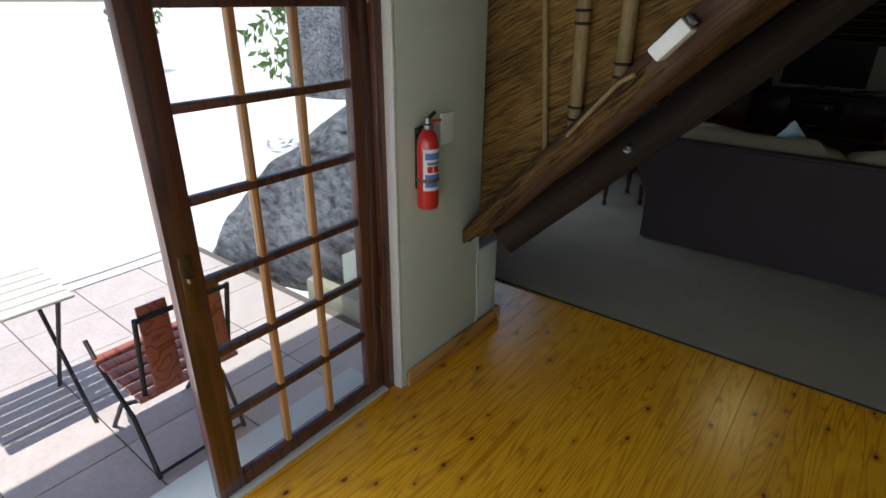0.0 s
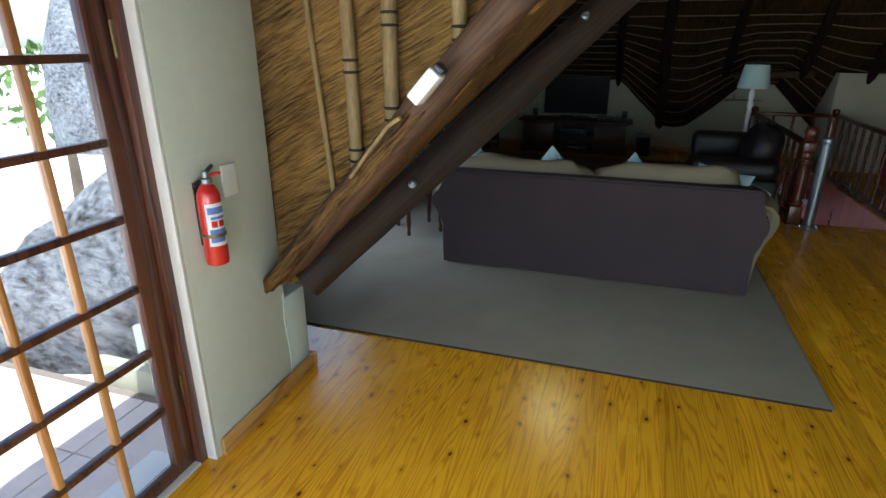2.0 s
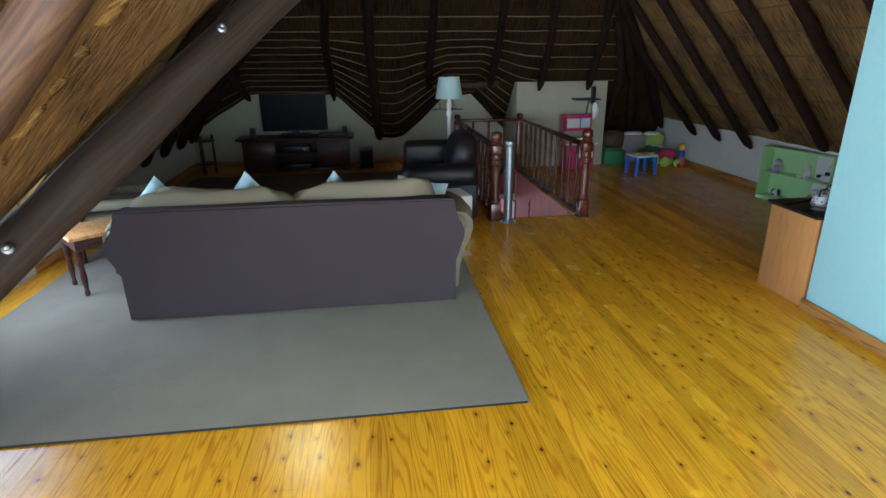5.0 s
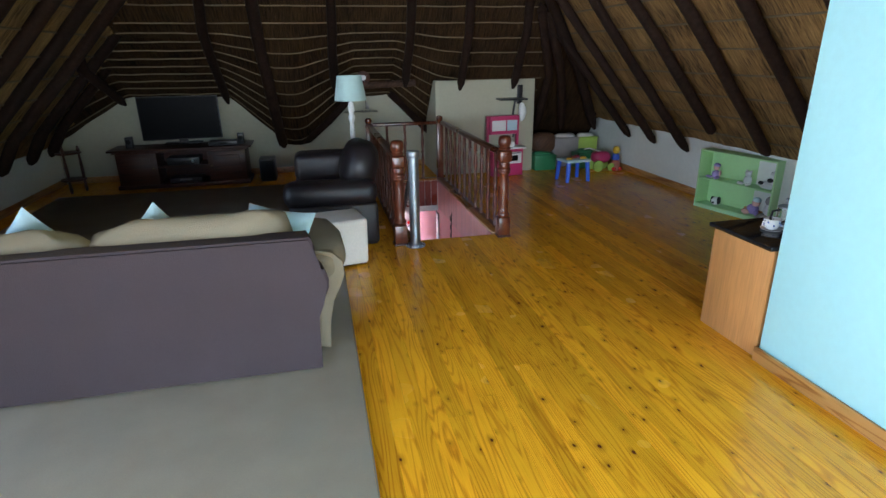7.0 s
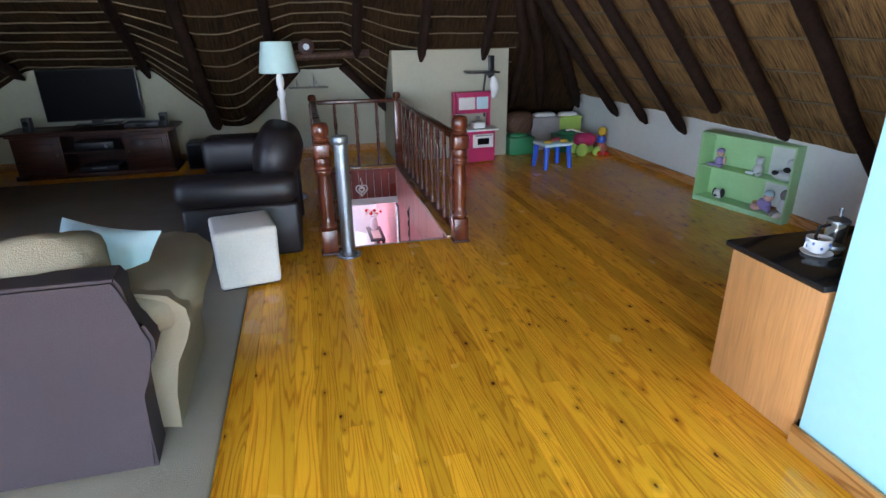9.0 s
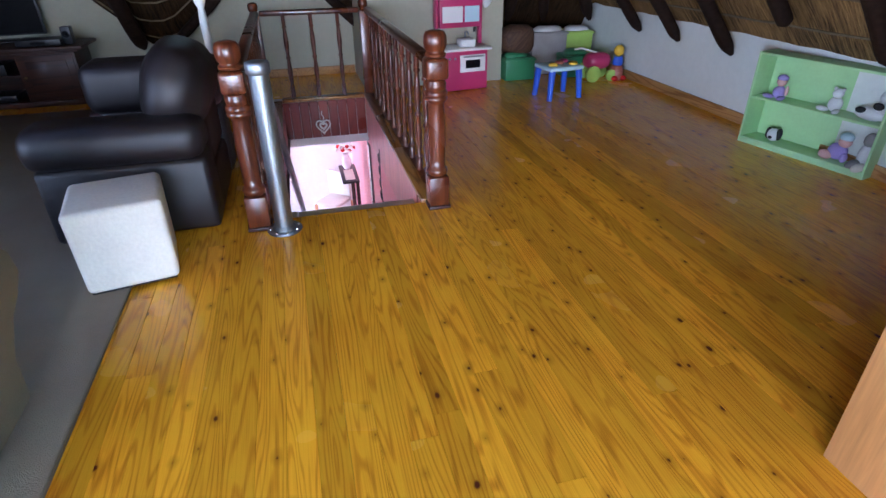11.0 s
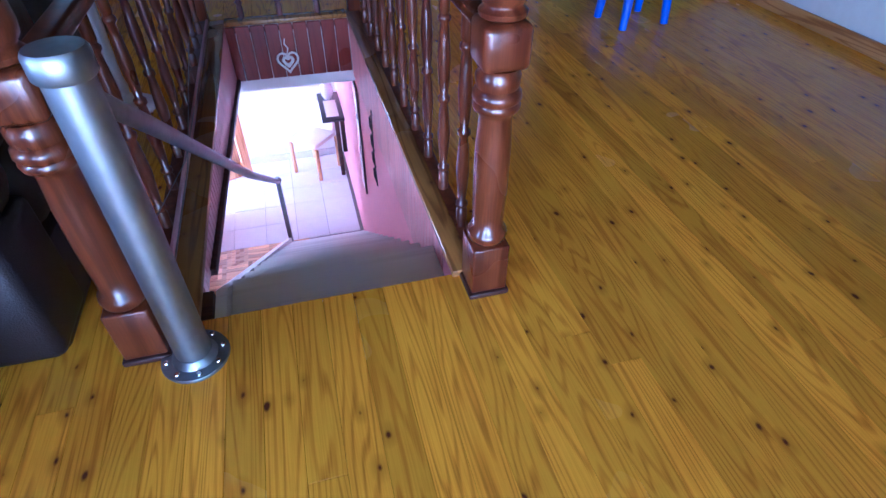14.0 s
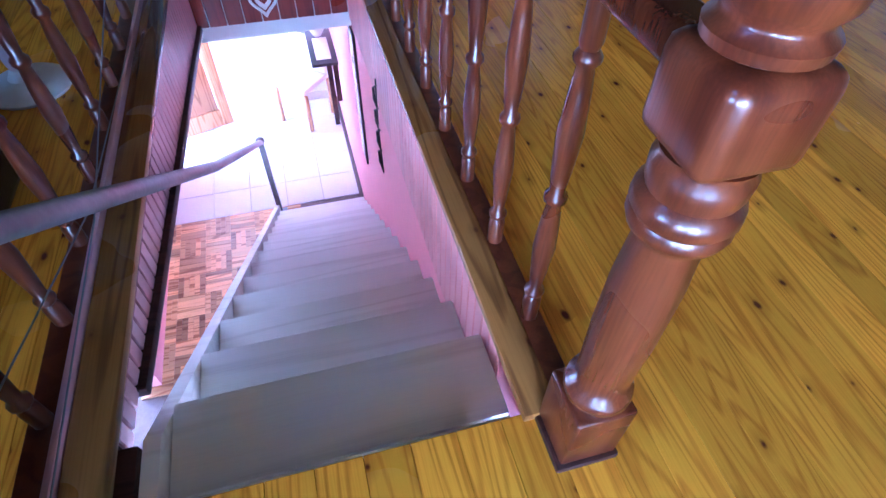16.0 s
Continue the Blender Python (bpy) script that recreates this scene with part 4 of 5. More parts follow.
lab = part("label", wrap(0.0466, -1.3, 0.5, 0.09, 0.265), LABELWHITE, ext, "white paper label with blue print")
for z0, z1, a0, a1, mm in ((0.222, 0.25, -0.7, 0.8, LABELBLUE), (0.20, 0.212, -0.5, 0.8, LABELBLUE), (0.168, 0.195, -0.5, 0.0, RED), (0.168, 0.195, 0.1, 0.7, RED), (0.140, 0.160, -0.7, 0.8, LABELBLUE), (0.105, 0.132, -0.7, 0.6, LABELBLUE)):
    part("print_bar", wrap(0.0470, a0 - 0.42, a1 - 0.42, z0, z1), mm, lab)
part("strap", lathe(B(), [(0.0475, 0.125), (0.0485, 0.127), (0.0485, 0.138), (0.0475, 0.14)], 24), BRASS, ext, "brass strap clip")
part("wall_bracket", bx(B(), -0.054, -0.047, -0.02, 0.02, 0.08, 0.34, bev=0.002), BLACKPLASTIC, ext)
swp = thing("light_switch", "white plastic blank switch plate on the plastered pier", "switch", pose(-1.469, 1.914, 1.220))
part("plate", bx(B(), 0, 0.012, -0.045, 0.045, -0.068, 0.068, bev=0.004), WHITEPLASTIC, swp)
for z in (-0.055, 0.055):
    part("screw_cap", lathe(B(), [(0.005, 0.0), (0.004, 0.0015)], 8), WHITEPLASTIC, swp, "", pose(0.0115, 0, z, 0, 90))
solid("wall_cable", tube(B(), [(-1.466, 2.20, 0.56), (-1.466, 2.19, 0.40), (-1.466, 2.21, 0.2), (-1.463, 2.20, 0.09)], 0.004, 6), PLASTER, "thin painted cable running down the pier", "cable")
el = thing("emergency_light", "white plastic emergency light box fixed on the slanting beam", "lamp", Matrix.Translation((-0.585, 1.955, 1.62)) @ Euler((0, radians(-48), 0)).to_matrix().to_4x4())
part("housing", bx(B(), -0.07, 0.07, -0.03, 0.05, -0.028, 0.028, bev=0.010), WHITEPLASTIC, el)
part("end_cap", bx(B(), 0.071, 0.095, -0.02, 0.04, -0.022, 0.022, bev=0.006), BLACKPLASTIC, el)
solid("conduit", tube(B(), [(-0.95, 2.03, 1.24), (-0.83, 2.02, 1.385), (-0.76, 2.01, 1.465), (-0.70, 1.99, 1.50)], 0.008, 7), LATH, "pale conduit along the slanting beam", "conduit")

# ---- sofa and its neighbours ----
rug = solid("rug", bx(bx(B(), -2.20, 1.285, 2.855, 9.25, 0.0015, 0.014, bev=0.004), -2.205, 1.29, 2.85, 2.87, 0.001, 0.012, bev=0.003), CARPET, "large grey-brown carpet laid over the pine boards", "carpet")
part("binding_edge", bx(B(), -2.21, 1.28, 2.842, 2.849, 0.001, 0.012, bev=0.002), TWINE, rug, "dark bound carpet edge")
part("side_edge", bx(B(), 1.286, 1.293, 2.85, 6.5, 0.001, 0.015, bev=0.002), BEIGE, rug, "pale bound side edge")
sofa = thing("sofa", "three-seat sofa with mauve-brown back and beige seat, standing on the carpet", "sofa", pose(-0.075, 4.185, 0.014))
half = [(1.163, 0.012), (1.164, 0.20), (1.168, 0.33), (1.182, 0.40), (1.208, 0.44), (1.234, 0.49), (1.238, 0.545), (1.215, 0.605), (1.177, 0.645), (1.165, 0.685), (1.17, 0.755), (1.15, 0.79)]
prof = [(x, z) for x, z in half] + [(-x - 0.045 * max(0.0, 1 - abs(z - 0.53) / 0.12), z) for x, z in half[::-1]]
b = B()
f0 = [b.verts.new((x, -0.032 + 0.064 * z, z)) for x, z in prof]
f1 = [b.verts.new((x * 0.985, 0.17, z - 0.004)) for x, z in prof]
b.faces.new(f0)
b.faces.new(f1[::-1])
for i in range(len(prof)):
    b.faces.new((f0[i], f1[i], f1[(i + 1) % len(prof)], f0[(i + 1) % len(prof)]))
bmesh.ops.bevel(b, geom=[e for e in b.edges if all(v in f0 for v in e.verts)], offset=0.014, segments=2, affect="EDGES")
part("backrest", b, SOFA, sofa, "mauve-brown upholstered back panel", smooth=45)
part("piping", tube(B(), [(-1.15, 0.02, 0.787), (0, 0.015, 0.793), (1.15, 0.02, 0.787)], 0.007, 7), SOFA, sofa)
arm_prof = [(0.93, 0.10), (1.215, 0.03), (1.225, 0.20), (1.255, 0.34), (1.30, 0.43), (1.328, 0.51), (1.322, 0.58), (1.265, 0.64), (1.16, 0.66), (1.05, 0.64), (0.97, 0.57), (0.94, 0.46), (0.93, 0.30)]
for s in (1, -1):
    b = B()
    rows = []
    for k in range(9):
        y = 0.172 + 0.73 * k / 8
        sh = 1.0 - 0.02 * (k / 8)
        rows.append([b.verts.new((s * x * (1 - 0.010 * (k / 8)), y + (0.035 if k == 8 and 2 < i < 11 else 0), z * sh + 0.006 * noise.noise((x * 4, y * 5, z * 4)))) for i, (x, z) in enumerate(arm_prof)])
    for a, c in zip(rows, rows[1:]):
        for i in range(len(arm_prof)):
            b.faces.new((a[i], a[(i + 1) % len(arm_prof)], c[(i + 1) % len(arm_prof)], c[i]))
    b.faces.new(rows[0])
    b.faces.new(rows[-1])
    part("armrest", b, BEIGE, sofa, "beige rolled arm", smooth=60)
    part("arm_roll", blob(B(), (s * 1.15, 0.51, 0.56), (0.195, 0.41, 0.115), 2.8, 24, 14, 0.10), BEIGE, sofa, "plump creased top of the arm", smooth=60)
part("seat_base", bx(B(), -0.93, 0.93, 0.17, 0.80, 0.06, 0.30, bev=0.02), BEIGE, sofa)
for x in (-0.465, 0.465):
    part("seat_cushion", blob(B(), (x, 0.54, 0.38), (0.462, 0.33, 0.09), 5, 28, 12, 0.03), BEIGE, sofa)
part("back_cushion", blob(B(), (0.52, 0.27, 0.68), (0.50, 0.14, 0.205), 5.0, 32, 14, 0.16, Euler((radians(-14), radians(-3), 0)).to_matrix()), BEIGE, sofa)
part("back_cushion", blob(B(), (-0.56, 0.26, 0.675), (0.54, 0.14, 0.195), 4.6, 32, 14, 0.22, Euler((radians(-14), radians(2), 0)).to_matrix()), BEIGE, sofa, "sagging creased back cushion")
for x in (-1.08, 1.08):
    for y in (0.07, 0.76):
        part("foot", lathe(B(), [(0.022, 0), (0.026, 0.02), (0.022, 0.05)], 10, x, y), DARKWOOD, sofa)
for x, y, z, tilt, roll, yaw, sz in ((-1.08, 4.62, 0.690, -18, 45, 12, 0.38), (-0.42, 4.60, 0.690, -15, 40, -8, 0.40), (0.22, 4.60, 0.685, -16, 47, 6, 0.38), (0.86, 4.67, 0.665, -40, 9, -14, 0.42)):
    m = Euler((radians(tilt), radians(roll), radians(yaw))).to_matrix()
    solid("scatter_cushion", cushion(B(), sz, sz, 0.13, (0, 0, 0), m), SKYCLOTH, "pale blue square scatter cushion leaning on the sofa back", "cushion", group="blue scatter cushions", at=pose(x, y, z), smooth=60)

st = thing("side_table", "small side table with pale wood top beside the sofa", "table", pose(-1.74, 4.93, 0.014, 0, 0, 40))
part("tabletop", bx(B(), -0.22, 0.22, -0.22, 0.22, 0.46, 0.49, bev=0.006), HONEYWOOD, st, "pale honey wood top")
part("apron", bx(B(), -0.18, 0.18, -0.18, 0.18, 0.37, 0.459), DARKWOOD, st)
for sx in (-0.165, 0.165):
    for sy in (-0.165, 0.165):
        part("leg", lathe(B(), [(0.018, 0), (0.02, 0.03), (0.014, 0.05), (0.024, 0.14), (0.018, 0.24), (0.026, 0.26), (0.026, 0.369)], 10, sx, sy), DARKWOOD, st)
ac = thing("wooden_armchair", "dark wooden armchair with tan cushioned arms by the low wall", "chair", pose(-1.92, 5.85, 0.014, 0, 0, -80))
part("seat", blob(B(), (0, 0, 0.36), (0.30, 0.30, 0.08), 4, 20, 10), BEIGE, ac)
part("backrest", bx(B(), -0.30, 0.30, -0.33, -0.28, 0.42, 0.72, bev=0.02), DARKWOOD, ac)
for s in (-0.33, 0.33):
    part("armrest", blob(B(), (s, 0.0, 0.52), (0.06, 0.33, 0.045), 3, 16, 8), BEIGE, ac)
    for y in (-0.28, 0.28):
        part("leg", bx(B(), s - 0.025, s + 0.025, y - 0.025, y + 0.025, 0.0, 0.48, bev=0.005), DARKWOOD, ac)

chair = thing("leather_armchair", "large dark brown leather armchair beside the stair balustrade", "armchair", pose(1.235, 6.83, 0.014))
part("base", bx(B(), -0.36, 0.42, -0.52, 0.52, 0.0, 0.26, bev=0.03), LEATHER, chair)
part("armrest", bx(bx(B(), -0.38, 0.425, -0.56, -0.30, 0.02, 0.42, bev=0.03), -0.42, 0.43, -0.585, -0.28, 0.40, 0.625, bev=0.095, seg=5), LEATHER, chair, smooth=60)
part("armrest", bx(bx(B(), -0.34, 0.44, 0.30, 0.56, 0.02, 0.48, bev=0.03), -0.33, 0.46, 0.26, 0.58, 0.46, 0.765, bev=0.08, seg=5), LEATHER, chair, smooth=60)
part("seat_cushion", blob(B(), (-0.06, 0, 0.36), (0.36, 0.29, 0.12), 4, 24, 12, 0.04), LEATHER, chair, smooth=60)
part("backrest", bx(B(), 0.20, 0.42, -0.30, 0.30, 0.26, 0.70, bev=0.07, seg=4), LEATHER, chair, smooth=60)
part("back_cushion", blob(B(), (0.30, -0.12, 0.70), (0.18, 0.34, 0.25), 2.4, 28, 16, 0.08, Euler((0, radians(17), 0)).to_matrix()), LEATHER, chair, "plump rounded leather back cushion", smooth=60)

cube = thing("cube_ottoman", "cream suede cube footstool half on the carpet edge", "footstool", pose(1.285, 5.965, 0.016, 0, 0, 11))
b = bx(B(), -0.197, 0.197, -0.197, 0.197, 0.005, 0.405, bev=0.028, seg=4)
for v in b.verts:
    k = 1 + 0.10 * (v.co.z - 0.2)
    v.co.x, v.co.y = v.co.x * k + 0.006 * noise.noise(v.co * 7), v.co.y * k
part("body", b, SUEDE, cube, smooth=60)
part("seam", tube(B(), [(-0.192, -0.192, 0.375), (0.192, -0.192, 0.375), (0.192, 0.192, 0.375), (-0.192, 0.192, 0.375), (-0.192, -0.192, 0.375)], 0.004, 5), SUEDE, cube)
part("base_trim", bx(B(), -0.178, 0.178, -0.178, 0.178, 0.0, 0.008), BLACKPLASTIC, cube)

# ---- the television end ----
stand = thing("tv_stand", "dark red-brown carved wooden television stand against the end wall", "cabinet", pose(-0.70, 9.78, 0) @ Matrix.Diagonal((1, 1, 0.88, 1)))
part("body", bx(bx(bx(B(), -0.84, -0.33, -0.23, 0.23, 0.06, 0.56, bev=0.004), 0.33, 0.84, -0.23, 0.23, 0.06, 0.56, bev=0.004), -0.33, 0.33, 0.18, 0.23, 0.06, 0.56), DARKWOOD, stand)
part("top", bx(bx(B(), -0.93, 0.93, -0.27, 0.25, 0.585, 0.62, bev=0.010), -0.88, 0.88, -0.25, 0.24, 0.56, 0.584, bev=0.008), DARKWOOD, stand)
part("plinth", bx(B(), -0.87, 0.87, -0.25, 0.24, 0.0, 0.06, bev=0.008), DARKWOOD, stand)
part("shelf", bx(B(), -0.33, 0.33, -0.21, 0.18, 0.32, 0.34), DARKWOOD, stand)
for x0 in (-0.82, 0.35):
    dr = part("door", bx(bx(B(), x0, x0 + 0.47, -0.245, -0.231, 0.08, 0.54, bev=0.004), x0 + 0.06, x0 + 0.41, -0.256, -0.246, 0.14, 0.48, bev=0.005), DARKWOOD, stand)
    part("handle", lathe(B(), [(0.012, 0), (0.006, 0.01), (0.012, 0.022)], 10), BRASS, dr, "", pose(x0 + (0.44 if x0 < 0 else 0.03), -0.245, 0.32, 90))
tv = thing("television", "large flat black television with dark screen on the wooden stand", "television", pose(-0.735, 10.0, 0.5465, 0, 0, 3))
part("cabinet", bx(B(), -0.535, 0.535, 0.0, 0.045, 0.055, 0.66, bev=0.006), BLACKPLASTIC, tv)
part("screen", bx(B(), -0.52, 0.52, -0.004, -0.0005, 0.07, 0.646), SCREEN, tv)
part("foot", bx(bx(B(), -0.25, 0.25, -0.09, 0.13, 0.0, 0.014, bev=0.005), -0.06, 0.06, 0.0, 0.04, 0.012, 0.08), BLACKPLASTIC, tv)
for x in (-1.37, 0.09):
    sp = thing("speaker", "small black upright loudspeaker on the television stand", "speaker", pose(x, 9.70, 0.5465), "television speakers")
    part("box", bx(B(), -0.042, 0.042, -0.05, 0.05, 0, 0.155, bev=0.008), BLACKPLASTIC, sp)
    part("cone", lathe(B(), [(0.03, 0), (0.032, 0.004), (0.015, 0.002), (0.010, 0.006)], 14), SCREEN, sp, "", pose(0, -0.05, 0.09, 90))
sb = thing("media_box", "flat black media player box on the television stand", "media player", pose(-0.14, 9.68, 0.5465))
part("case", bx(B(), -0.19, 0.19, -0.11, 0.11, 0.004, 0.06, bev=0.006), BLACKPLASTIC, sb)
part("display", bx(B(), -0.06, 0.06, -0.113, -0.1105, 0.02, 0.045), SCREEN, sb)
amp = thing("receiver", "black hi-fi receiver in the stand's open niche", "receiver", pose(-0.70, 9.74, 0.2997))
part("case", bx(B(), -0.21, 0.21, -0.15, 0.13, 0.0, 0.10, bev=0.005), BLACKPLASTIC, amp)
part("knob", lathe(B(), [(0.022, 0), (0.02, 0.02)], 14), STEEL, amp, "", pose(0.13, -0.15, 0.05, 90))
dk = thing("disc_player", "slim black disc player with silver edge on the lower niche shelf", "disc player", pose(-0.70, 9.74, 0.0535))
part("case", bx(B(), -0.21, 0.21, -0.15, 0.13, 0.0, 0.06, bev=0.005), BLACKPLASTIC, dk)
part("tray", bx(B(), -0.08, 0.08, -0.153, -0.1505, 0.03, 0.045), STEEL, dk)
sw = thing("subwoofer", "black subwoofer box on the floor beside the stand", "speaker", pose(0.42, 9.70, 0))
part("box", bx(B(), -0.11, 0.11, -0.16, 0.16, 0.012, 0.33, bev=0.010), BLACKPLASTIC, sw)
part("grille", bx(B(), -0.095, 0.095, -0.168, -0.161, 0.03, 0.31, bev=0.003), SCREEN, sw)
ps = thing("plant_stand", "tall dark turned wooden stand with three legs by the low wall", "stand", pose(-2.12, 9.62, 0))
for a in range(3):
    c, s = math.cos(a * 2.09 + 0.4), math.sin(a * 2.09 + 0.4)
    part("leg", lathe(B(), [(0.015, 0), (0.022, 0.06), (0.014, 0.12), (0.022, 0.3), (0.014, 0.5), (0.024, 0.56), (0.012, 0.62)], 10, 0.12 * c, 0.12 * s), DARKWOOD, ps)
part("shelf", lathe(B(), [(0.15, 0.16), (0.16, 0.17), (0.15, 0.185)], 20), DARKWOOD, ps)
part("top", lathe(B(), [(0.15, 0.52), (0.16, 0.53), (0.15, 0.545)], 20), DARKWOOD, ps)

lamp = thing("floor_lamp", "white turned floor lamp with duck-egg blue drum shade", "lamp", pose(1.57, 7.92, 0.0))
part("base", lathe(B(), [(0.13, 0.0), (0.14, 0.015), (0.12, 0.03), (0.05, 0.05), (0.03, 0.08)], 24), LAMPWHITE, lamp)
part("stem", lathe(B(), [(0.028, 0.08), (0.034, 0.12), (0.024, 0.16), (0.030, 0.5), (0.026, 0.75), (0.030, 0.90), (0.022, 0.98), (0.038, 1.02), (0.040, 1.05), (0.024, 1.08), (0.036, 1.13), (0.034, 1.18), (0.014, 1.24), (0.012, 1.30)], 18), LAMPWHITE, lamp, smooth=60)
b = B()
for r0, r1, flip in ((0.182, 0.138, 1), (0.179, 0.135, -1)):
    lo = [b.verts.new((r0 * math.cos(i * math.pi / 16), r0 * math.sin(i * math.pi / 16), 1.235)) for i in range(32)]
    hi = [b.verts.new((r1 * math.cos(i * math.pi / 16), r1 * math.sin(i * math.pi / 16), 1.505)) for i in range(32)]
    for i in range(32):
        b.faces.new((lo[i], lo[(i + 1) % 32], hi[(i + 1) % 32], hi[i]))
part("shade", b, SHADE, lamp, "duck-egg blue fabric shade", smooth=60)
part("rim", tube(B(), [(0.181 * math.cos(i * math.pi / 12), 0.181 * math.sin(i * math.pi / 12), 1.236) for i in range(25)], 0.004, 5), SHADE, lamp)
part("harp", tube(B(), [(-0.136, 0, 1.49), (0, 0, 1.49), (0.136, 0, 1.49)], 0.003, 5), BRASS, lamp)
part("harp", tube(B(), [(0, 0, 1.30), (0, 0, 1.49)], 0.004, 5), BRASS, lamp)
cl = thing("clock", "small round white dial on dark mount under the log", "clock", pose(1.86, 9.46, 1.42, 90))
part("mount", lathe(B(), [(0.09, -0.03), (0.095, 0.0), (0.07, 0.01)], 20), DARKWOOD, cl)
part("dial", lathe(B(), [(0.036, 0.011), (0.036, 0.02)], 20), LABELWHITE, cl, "white dial")

for x, s in ((1.92, 1.0), (1.70, 0.62)):
    bo = thing("boat_ornament", "small grey wire sailing boat ornament on the wall ledge", "ornament", pose(x, 10.0, 0.90), "boat ornaments")
    part("hull", tube(B(), [(-0.07 * s, 0, 0.03 * s), (-0.04 * s, 0, 0.0), (0.04 * s, 0, 0.0), (0.07 * s, 0, 0.03 * s)], 0.009 * s, 6), GREYPLUSH, bo)
    part("mast", tube(B(), [(0, 0, 0), (0, 0, 0.17 * s)], 0.004, 6), IRON, bo)
    part("sail", bx(bx(B(), 0.006 * s, 0.045 * s, -0.002, 0.002, 0.04 * s, 0.09 * s), 0.006 * s, 0.025 * s, -0.002, 0.002, 0.091 * s, 0.14 * s), GREYPLUSH, bo)
solid("wall_ledge", bx(B(), 1.60, 2.10, 9.93, 10.198, 0.876, 0.899, bev=0.004), CREAM, "narrow plastered ledge under the thatch", "ledge", "structure")

# ---- stair balustrade ----
bal = thing("stair_balustrade", "glossy red-brown turned wooden balustrade round the stair opening", "balustrade")


def turned_newel():
    b = bx(B(), -0.058, 0.058, -0.058, 0.058, 0.022, 0.20, bev=0.006)
    lathe(b, [(0.048, 0.20), (0.056, 0.208), (0.061, 0.225), (0.058, 0.242), (0.047, 0.252), (0.047, 0.30), (0.050, 0.40), (0.049, 0.52), (0.043, 0.61), (0.047, 0.625), (0.059, 0.634), (0.063, 0.646), (0.058, 0.656), (0.064, 0.666), (0.062, 0.682), (0.053, 0.692), (0.056, 0.702), (0.057, 0.725), (0.051, 0.735), (0.054, 0.745)], 24)
    bx(b, -0.061, 0.061, -0.061, 0.061, 0.745, 0.858, bev=0.02, seg=3)
    lathe(b, [(0.045, 0.858), (0.056, 0.864), (0.058, 0.876), (0.048, 0.886), (0.047, 0.892), (0.057, 0.904), (0.062, 0.93), (0.060, 0.965), (0.050, 0.985), (0.026, 0.993)], 24)
    return b


me_n = mesh_of("newel_post", turned_newel(), REDWOOD, 50)
me_b = mesh_of("newel_foot", bx(B(), -0.066, 0.066, -0.066, 0.066, 0.001, 0.022, bev=0.006), DARKWOOD)
for x, y in ((1.86, 6.29), (2.885, 6.29)):
    ob = new("newel_post", me_n)
    ob.parent, ob.matrix_basis = bal, pose(x, y, 0)
    fo = new("newel_foot", me_b)
    fo.parent = ob


def slim_newel():
    b = bx(B(), -0.043, 0.043, -0.043, 0.043, 0.002, 0.80, bev=0.006)
    lathe(b, [(0.034, 0.80), (0.042, 0.808), (0.030, 0.822), (0.044, 0.84), (0.048, 0.87), (0.040, 0.895), (0.015, 0.905)], 18)
    return b


me_s = mesh_of("end_newel", slim_newel(), REDWOOD, 50)
for x in (1.86, 2.86):
    ob = new("end_newel", me_s)
    ob.parent, ob.matrix_basis = bal, pose(x, 9.06, 0)
bal_prof = [(0.020, 0.03), (0.020, 0.10), (0.014, 0.112), (0.022, 0.122), (0.022, 0.132), (0.013, 0.142), (0.018, 0.20), (0.023, 0.27), (0.019, 0.34), (0.014, 0.392), (0.022, 0.402), (0.022, 0.415), (0.014, 0.425), (0.019, 0.48), (0.023, 0.55), (0.018, 0.63), (0.014, 0.672), (0.022, 0.682), (0.022, 0.69), (0.015, 0.70), (0.018, 0.71), (0.018, 0.79)]
me_bal = mesh_of("baluster", lathe(B(), bal_prof, 12), REDWOOD, 50)
for x in (1.865, 2.893):
    for k in range(10):
        ob = new("baluster", me_bal)
        ob.parent, ob.matrix_basis = bal, pose(x, 6.575 + 0.245 * k, 0)
for k in range(3):
    ob = new("baluster", me_bal)
    ob.parent, ob.matrix_basis = bal, pose(2.11 + 0.25 * k, 9.06, 0)
for x in (1.865, 2.893):
    b = bx(B(), x - 0.034, x + 0.034, 6.35, 9.02, 0.785, 0.835, bev=0.014, seg=3)
    part("handrail", b, REDWOOD, bal)
    part("base_rail", bx(B(), x - 0.03, x + 0.03, 6.35, 9.02, 0.0315 if x < 2 else 0.002, 0.045 if x < 2 else 0.03, bev=0.004), REDWOOD, bal)
part("handrail", bx(B(), 1.905, 2.815, 9.03, 9.09, 0.785, 0.832, bev=0.014, seg=3), REDWOOD, bal)

gr = thing("stair_grab_rail", "galvanised steel tube post and sloping handrail at the stair head", "handrail")
post = part("post", lathe(B(), [(0.049, 0.012), (0.049, 0.845)], 28, 1.99, 6.215), STEEL, gr, smooth=60)
part("cap", lathe(B(), [(0.054, 0.846), (0.059, 0.853), (0.059, 0.893), (0.053, 0.903), (0.02, 0.906)], 28, 1.99, 6.215), STEEL, post)
fl = part("flange", lathe(B(), [(0.093, 0.001), (0.095, 0.006), (0.093, 0.013), (0.064, 0.015), (0.058, 0.026), (0.051, 0.036)], 32, 1.99, 6.215), STEEL, post)
for k in range(8):
    a = k * math.pi / 4 + 0.2
    part("bolt", lathe(B(), [(0.009, 0.013), (0.009, 0.018), (0.006, 0.022)], 8, 1.99 + 0.078 * math.cos(a), 6.215 + 0.078 * math.sin(a)), CHROME, post)
